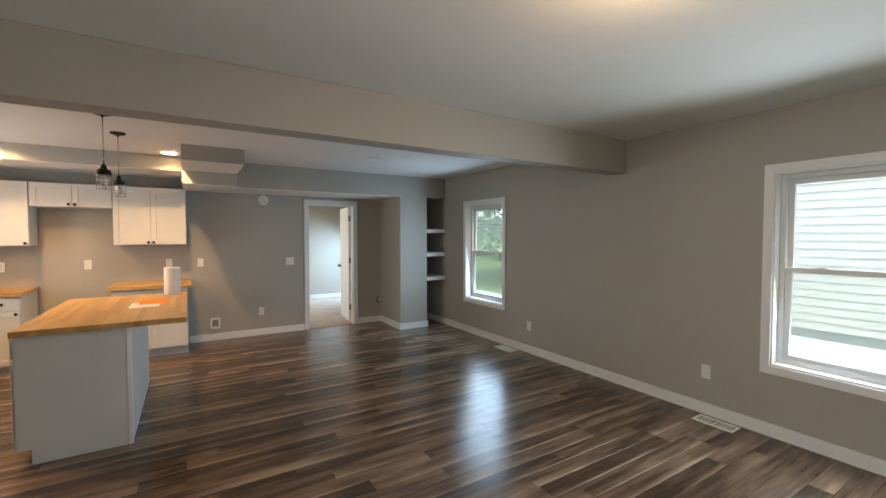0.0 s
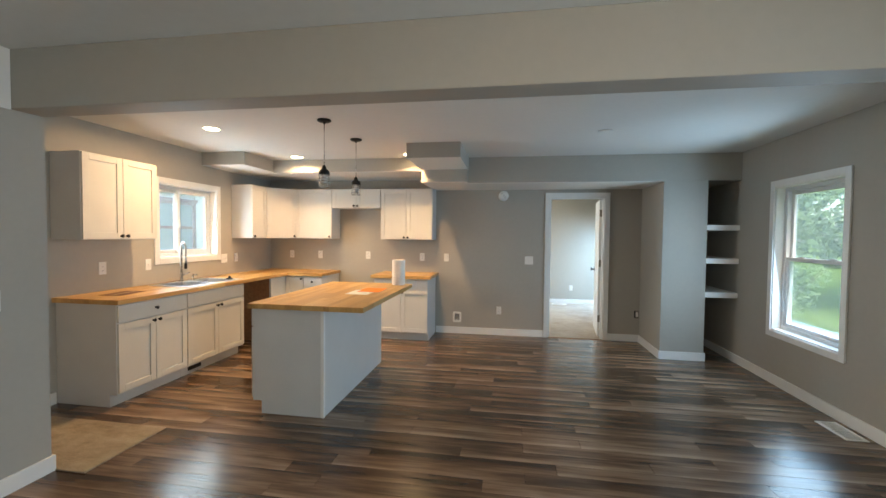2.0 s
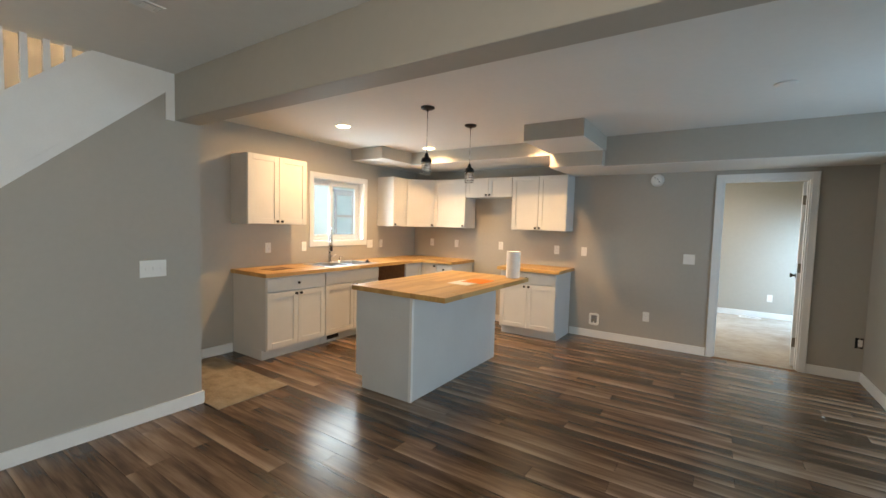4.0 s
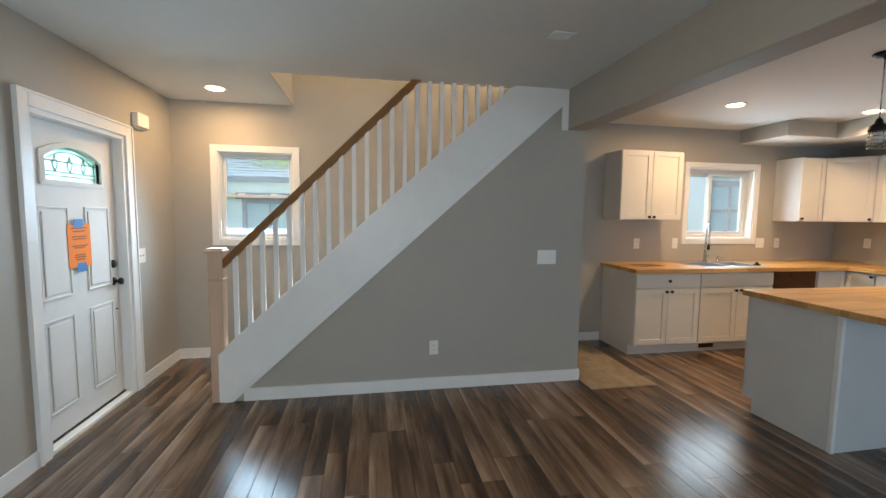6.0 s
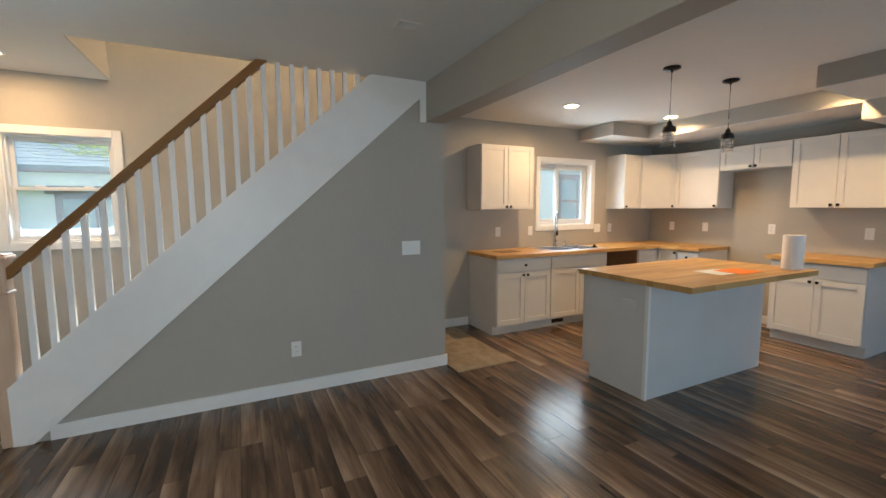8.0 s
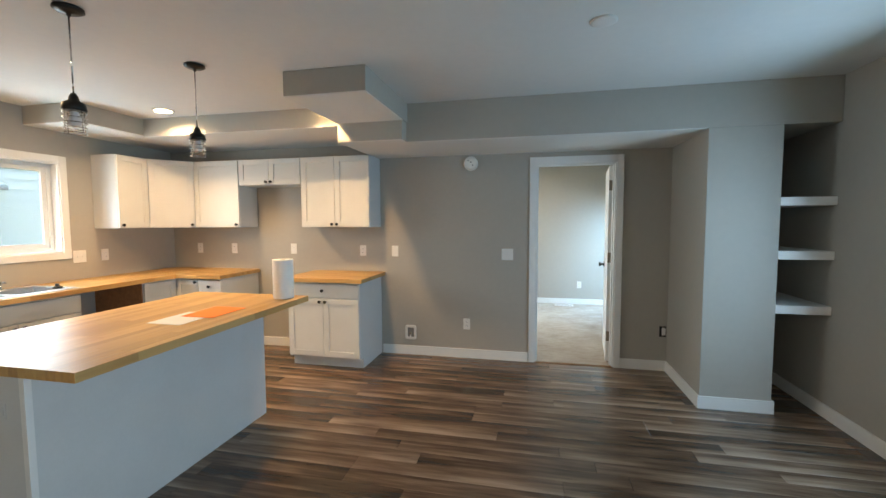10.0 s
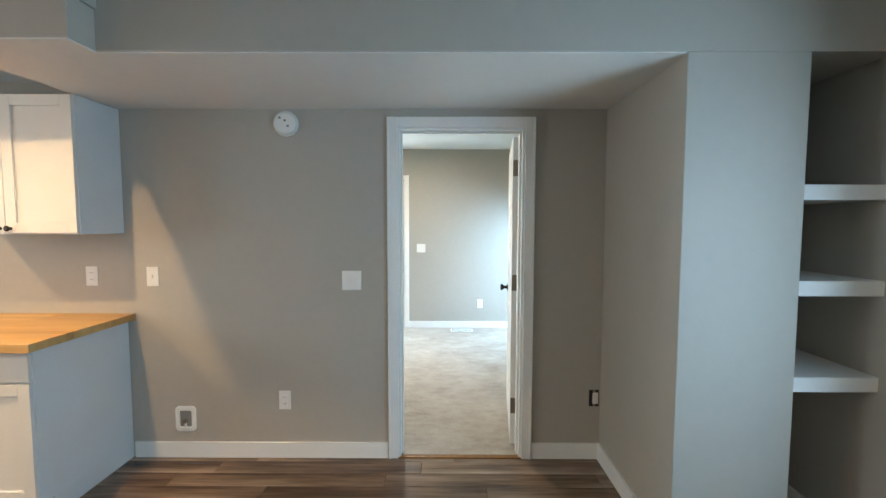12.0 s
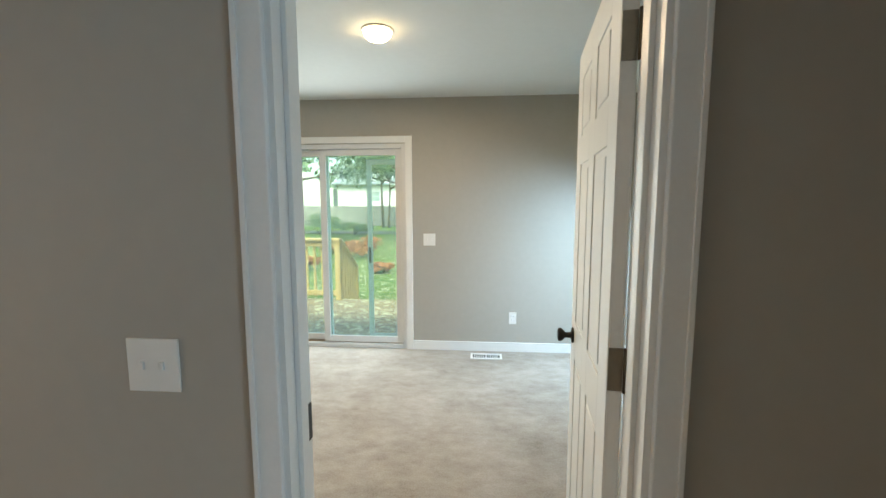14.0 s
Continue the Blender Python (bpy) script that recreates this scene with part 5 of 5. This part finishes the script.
part("window_head", block(6.35, 8.45, -0.02, 0.035, 1.79, 1.92), MAROON, west_house, "maroon window head board")
part("fascia", block(0.0, 13.5, 0.30, 0.335, 1.90, 2.11, 0.004), FASCIA, west_house, "cream fascia board")
part("eave_soffit", block(0.0, 13.5, -0.03, 0.30, 1.925, 1.95), FASCIA, west_house)
part("gutter", block(0.0, 13.5, 0.336, 0.40, 2.075, 2.125, 0.010), MAROON, west_house, "dark gutter")
roof = part("roof", prism([(0.40, 2.115), (0.40, 2.145), (-3.6, 3.90), (-3.6, 3.86)], 0.0, 13.5), SHINGLE, west_house)
random.seed(8)
bm = bmesh.new()
vs = [bm.verts.new(p) for p in ((0, 0, 0), (0.247, 0, 0), (0.247, -0.16, 0.068), (0, -0.16, 0.068), (0, 0, 0.012), (0.247, 0, 0.012), (0.247, -0.16, 0.074), (0, -0.16, 0.074))]
for f in ((3, 2, 1, 0), (4, 5, 6, 7), (0, 1, 5, 4), (1, 2, 6, 5), (2, 3, 7, 6), (3, 0, 4, 7)):
    bm.faces.new([vs[i] for i in f])
shingle_mesh = mesh_of("shingle", bm, SHINGLE)
for row in range(14):
    for k in range(21):
        ob = new("shingle", shingle_mesh)
        ob.parent, ob.location = roof, (4.9 + k * 0.25 + (0.12 if row % 2 else 0.0), 0.42 - row * 0.135 + random.uniform(-0.008, 0.008), 2.153 + row * 0.135 * 0.439 + random.uniform(0, 0.006))
random.seed(5)
moss = bmesh.new()
for k in range(900):
    q, y = random.gauss(7.68, 0.36), 0.05 - 1.10 * random.random() ** 0.7
    wide = random.uniform(0.012, 0.045)
    lathe([(wide, 0.0), (wide * 0.7, 0.008), (wide * 0.2, 0.013)], (q, y, 2.168 + (0.42 - y) * 0.439), "z", 7, moss)
part("moss_patch", moss, MOSS, west_house, "yellow-green moss on the shingles")
wing = siding_house("neighbour_house", pose(WXN + 0.1, 9.75, 0, 0, 0, -90), 2.40, -0.1, 4.6, "taller neighbouring wing with pale siding", 46, board=0.16, openings=((0.28, 1.50, 1.00, 2.16),))
house_window(wing, 0.28, 1.50, 1.00, 2.16, 0.0, MAROON)
part("window_head", block(0.22, 1.56, -0.02, 0.03, 2.16, 2.22), MAROON, wing, "maroon window head board")
part("roof", block(-0.3, 2.6, -3.4, 0.35, 4.6, 4.75), SHINGLE, wing)

# deck behind the slider
deck = thing("deck", pose(0, 0, 0), "wooden deck with pale treated-pine railing", "deck")
DZ, DY0, DY1 = -0.16, BACK + T + 0.02, 13.0
board_mesh = {}
y = DY0
while y < DY1 - 0.05:
    if "m" not in board_mesh:
        board_mesh["m"] = mesh_of("deck_board", block(-2.4, 3.6, 0, 0.134, -0.03, 0, 0.004), DECK)
    ob = new("deck_board", board_mesh["m"])
    ob.parent, ob.location = deck, (0, y, DZ)
    y += 0.140
part("deck_frame", blocks((-2.4, 3.6, DY0, DY0 + 0.05, GROUND, DZ - 0.032), (-2.4, 3.6, DY1 - 0.06, DY1 - 0.02, GROUND + 0.05, DZ - 0.032)), PINE, deck)


def railing(x0, x1, y, posts):
    for x in posts:
        part("rail_post", block(x - 0.045, x + 0.045, y - 0.045, y + 0.045, DZ, 0.86, 0.004), PINE, deck)
    part("top_rail", block(x0, x1, y - 0.07, y + 0.07, 0.86, 0.90, 0.004), PINE, deck)
    part("under_rail", block(x0, x1, y - 0.02, y + 0.02, 0.76, 0.85, 0.003), PINE, deck)
    part("bottom_rail", block(x0, x1, y - 0.02, y + 0.02, -0.08, 0.01, 0.003), PINE, deck)
    x = x0 + 0.12
    while x < x1 - 0.08:
        part("rail_picket", block(x - 0.019, x + 0.019, y + 0.02, y + 0.055, -0.10, 0.80, 0.002), PINE, deck)
        x += 0.135


railing(-2.4, -0.05, DY1 - 0.06, (-2.3, -1.2, -0.10))
railing(0.92, 3.6, DY1 - 0.06, (0.965, 2.3, 3.5))
for x in (-0.10, 0.965):
    drop = 0.62
    part("stair_rail", prism([(DY1 + 0.0, 0.86), (DY1 + 0.95, 0.86 - drop), (DY1 + 0.95, 0.90 - drop), (DY1 + 0.0, 0.90)], x - 0.05, x + 0.05), PINE, deck)
    part("stair_post", block(x - 0.045, x + 0.045, DY1 + 0.90, DY1 + 0.99, GROUND, 0.88 - drop, 0.004), PINE, deck)
    for k in range(6):
        yy = DY1 + 0.10 + k * 0.14
        part("stair_picket", block(x - 0.019, x + 0.019, yy - 0.019, yy + 0.019, DZ - 0.02 - drop * (k + 0.7) / 6.8, 0.84 - drop * (k + 0.7) / 6.8), PINE, deck)
for k in range(3):
    part("deck_step", block(-0.05, 0.915, DY1 + k * 0.27 - 0.02, DY1 + (k + 1) * 0.27, DZ - 0.14 * (k + 1) - 0.04, DZ - 0.14 * (k + 1), 0.004), DECK, deck)

# leaves lying about
random.seed(11)


def litter(count, where, size):
    bm = bmesh.new()
    for _ in range(count):
        x, y, z = where()
        a, s = random.uniform(0, 6.28), size * random.uniform(0.6, 1.4)
        c, d = math.cos(a) * s, math.sin(a) * s
        vs = [bm.verts.new(p) for p in ((x - c, y - d, z), (x + d * 0.5, y - c * 0.5, z + 0.008), (x + c, y + d, z + random.uniform(0, 0.02)), (x - d * 0.5, y + c * 0.5, z + 0.008))]
        bm.faces.new(vs)
    return bm


solid("fallen_leaves", litter(1100, lambda: (random.uniform(-2.2, 3.4), random.uniform(DY0, DY1), DZ + 0.003), 0.055), LITTER, "pale fallen leaves on the deck", "leaves", "stuff")
solid("fallen_leaves", litter(9000, lambda: (random.uniform(-9, 9), random.uniform(13.2, 34), GROUND + 0.012), 0.065), LITTER, "pale fallen leaves on the lawn", "leaves", "stuff")


def foliage(bm, centre, radii, count, size, rng):
    for _ in range(count):
        v = Vector((rng.gauss(0, 1), rng.gauss(0, 1), rng.gauss(0, 1))).normalized() * rng.random() ** 0.4
        p = Vector(centre) + Vector((v.x * radii[0], v.y * radii[1], v.z * radii[2]))
        a = Vector((rng.gauss(0, 1), rng.gauss(0, 1), rng.gauss(0, 1))).normalized()
        b = a.orthogonal().normalized()
        s = size * rng.uniform(0.6, 1.4)
        bm.faces.new([bm.verts.new(p + q) for q in (-a * s, b * s * 0.45, a * s, -b * s * 0.45)])


def tree(x, y, h, spread, label, seed, low=0.35, size=0.16, leaves=2600, thick=1.0):
    rng = random.Random(seed)
    root = thing("tree", pose(x, y, GROUND), label, "tree")
    trunk = bmesh.new()
    lean = rng.uniform(-0.04, 0.04) * h
    tube([(0, 0, 0), (lean * 0.2, 0, h * 0.15), (lean * 0.5, 0.05, h * 0.45), (lean, 0, h * 0.85)], [h * q * thick for q in (0.030, 0.022, 0.016, 0.004)], trunk, 10)
    clumps = []
    for k in range(11):
        a, f = rng.uniform(0, 6.28), low + (0.92 - low) * (k + rng.random()) / 11
        r = spread * rng.uniform(0.45, 1.0) * (1.15 - 0.55 * f)
        tip = (lean * f + r * math.cos(a), r * math.sin(a), h * (f + rng.uniform(-0.02, 0.12)))
        tube([(lean * f, 0, h * f * 0.85), ((lean * f + tip[0]) / 2, tip[1] / 2, h * f * 0.93), tip], [h * 0.010, h * 0.006, h * 0.002], trunk, 6)
        clumps.append(tip)
    part("trunk", trunk, BARK, root)
    crown = bmesh.new()
    for tip in clumps:
        foliage(crown, tip, (spread * rng.uniform(0.30, 0.5), spread * rng.uniform(0.30, 0.5), spread * rng.uniform(0.2, 0.36)), leaves // 11, size, rng)
    part("crown", crown, LEAF, root)
    return root


for x, y, h, s, seed, low, thick in ((-6.6, 45.0, 11, 4.0, 1, 0.40, 0.5), (-5.9, 44.2, 10, 3.4, 2, 0.42, 0.4), (-7.6, 27, 9.5, 4.2, 3, 0.36, 0.6), (7.5, 15.5, 7.0, 2.9, 4, 0.35, 0.7), (10.5, 20, 9, 3.8, 5, 0.35, 0.7), (6.0, 23.5, 8.5, 3.4, 6, 0.35, 0.7),
                                     (-7.6, 13.2, 6.5, 2.6, 7, 0.35, 0.7), (-11.5, 22, 8.0, 3.2, 8, 0.16, 0.6), (13.0, 13.0, 8.0, 3.2, 9, 0.35, 0.7), (-2.0, 30, 10.5, 5.0, 10, 0.34, 0.6), (15, 27, 11, 4.4, 12, 0.35, 0.7)):
    tree(x, y, h, s, "broad green leafy tree in the yard", seed, low, 0.095, 9000, thick)


def shrub(x, y, r, h, material, label, seed, count=700):
    rng = random.Random(seed)
    root = thing("shrub", pose(x, y, GROUND), label, "shrub")
    stems = bmesh.new()
    for k in range(7):
        a = rng.uniform(0, 6.28)
        tube([(0, 0, 0), (r * 0.3 * math.cos(a), r * 0.3 * math.sin(a), h * 0.5), (r * 0.7 * math.cos(a), r * 0.7 * math.sin(a), h * 0.85)], [0.02, 0.014, 0.005], stems, 5)
    part("stems", stems, BARK, root)
    crown = bmesh.new()
    for k in range(9):
        a, q = rng.uniform(0, 6.28), rng.random() ** 0.5 * r * 0.75
        foliage(crown, (q * math.cos(a), q * math.sin(a), h * rng.uniform(0.35, 0.8)), (r * 0.4, r * 0.4, h * 0.25), count // 9, 0.055, rng)
    part("crown", crown, material, root)


for x, y, r, h, seed, count in ((-2.5, 22.9, 1.05, 0.85, 21, 1500), (-3.9, 23.6, 0.7, 0.7, 22, 900), (-0.70, 18.9, 0.36, 0.36, 24, 500), (-3.4, 19.4, 0.5, 0.5, 23, 600)):
    shrub(x, y, r, h, LEAF_O, "rusty orange autumn shrub in the lawn", seed, count)
for x, y, r, h, seed in ((-9.2, 35.5, 1.9, 1.6, 31), (-6.3, 34.5, 1.4, 1.0, 36), (-8.6, 26.0, 1.8, 2.2, 32), (-7.6, 23.0, 1.3, 1.4, 33), (6.3, 11.2, 1.0, 1.3, 34), (8.2, 12.8, 1.3, 1.7, 35)):
    shrub(x, y, r, h, LEAF, "loose green shrub in the yard", seed, 2600)

rng = random.Random(77)
woods = bmesh.new()
for cx, cy, sx, sy, count in ((0, 72, 46, 5, 190), (28, 34, 5, 30, 150), (-30, 36, 5, 30, 120), (18, 12.5, 4, 6, 60)):
    for _ in range(count):
        spot = (cx + rng.uniform(-sx, sx), cy + rng.uniform(-sy, sy), GROUND + rng.uniform(0.5, 11) * (1 if cy > 30 else 0.7))
        foliage(woods, spot, (2.2, 2.2, 1.7), 46, 0.55, rng)
solid("far_woods", woods, LEAF, "dense green woods beyond the yards", "woods", "stuff")

fence = thing("fence", pose(0, 47.5, GROUND), "weathered grey board fence across the yard", "fence")
pm = mesh_of("fence_board", block(0, 0.19, 0, 0.025, 0.02, 2.02), FENCE)
for k in range(150):
    ob = new("fence_board", pm)
    ob.parent, ob.location = fence, (-20 + k * 0.2, 0, 0.03 * math.sin(k * 12.9))
fixed("road", block(-60, 60, 36.0, 39.5, GROUND, GROUND + 0.03), ASPHALT, "grey strip of drive beyond the lawn", "road")
FAR_ROOF = plain("far_roof", (0.28, 0.31, 0.34), 0.9, var=0.08)
far_house = siding_house("neighbour_house", pose(6.6, 58, 0, 0, 0, 180), 22, -0.2, 3.98, "pale house behind the fence", 12, board=0.3, openings=((16.5, 18.05, 1.85, 3.15), (9, 11, 1.6, 3.1)))
house_window(far_house, 16.5, 18.05, 1.85, 3.15, 0.0, VINYL)
house_window(far_house, 9, 11, 1.6, 3.1, 0.0, VINYL)
part("roof", prism([(0.6, 3.9), (0.6, 4.1), (-4.5, 6.9), (-9.5, 4.1), (-9.5, 3.9)], -0.6, 22.6), FAR_ROOF, far_house)
far_barn = siding_house("garage", pose(-17.4, 62, 0, 0, 0, 180), 9, -0.2, 3.6, "white gabled garage behind the fence", 12, board=0.3)
gable = prism([(0.0, 3.6), (-9.0, 3.6), (-4.5, 6.3)], -0.03, 0.0)
bmesh.ops.rotate(gable, verts=gable.verts, cent=(0, 0, 0), matrix=Matrix.Rotation(radians(-90), 3, "Z"))
bmesh.ops.translate(gable, verts=gable.verts, vec=(9.0, 0, 0))
part("gable", gable, SIDING, far_barn)


# ---- floor planks ----
random.seed(3)
x_lo, x_hi = W + 0.001, E - 0.001
plank_meshes = {}


def plank_mesh(length, width):
    key = (round(length, 2), round(width, 3))
    if key not in plank_meshes:
        b, h = 0.0012, 0.0
        l, w = key[0] - GAP, key[1] - GAP
        verts = [(0, 0, -0.012), (l, 0, -0.012), (l, w, -0.012), (0, w, -0.012), (0, 0, -b), (l, 0, -b), (l, w, -b), (0, w, -b), (b, b, h), (l - b, b, h), (l - b, w - b, h), (b, w - b, h)]
        faces = [(0, 1, 5, 4), (1, 2, 6, 5), (2, 3, 7, 6), (3, 0, 4, 7), (4, 5, 9, 8), (5, 6, 10, 9), (6, 7, 11, 10), (7, 4, 8, 11), (8, 9, 10, 11)]
        me = bpy.data.meshes.new("plank")
        me.from_pydata(verts, [], faces)
        me.materials.append(FLOOR)
        plank_meshes[key] = me
    return plank_meshes[key]


rest = [[], []]
y = S + 0.001
while y < N + 0.02:
    wide = min(PLANK_W, N + 0.018 - y)
    if wide < 0.01:
        break
    x = x_lo
    step = round(random.choice((0.25, 0.45, 0.65, 0.85, 1.05, 1.22)), 2)
    while x < x_hi - 0.02:
        length = min(step, x_hi - x)
        me = plank_mesh(length, wide)
        if x + length < -1.3 or x < -2.0 or y < -0.3 or y > 6.7:
            n0 = len(rest[0])
            rest[0] += [(v.co.x + x, v.co.y + y, v.co.z) for v in me.vertices]
            rest[1] += [tuple(n0 + i for i in f.vertices) for f in me.polygons]
        else:
            ob = new("plank", me)
            ob.parent, ob.location = floor, (x, y, 0)
        x += length
        step = PLANK_L
    y += PLANK_W
me = bpy.data.meshes.new("edge_planks")
me.from_pydata(rest[0], [], rest[1])
me.materials.append(FLOOR)
edge_planks = new("edge_planks", me)
edge_planks.parent = floor
tagged(edge_planks, kind="stuff")
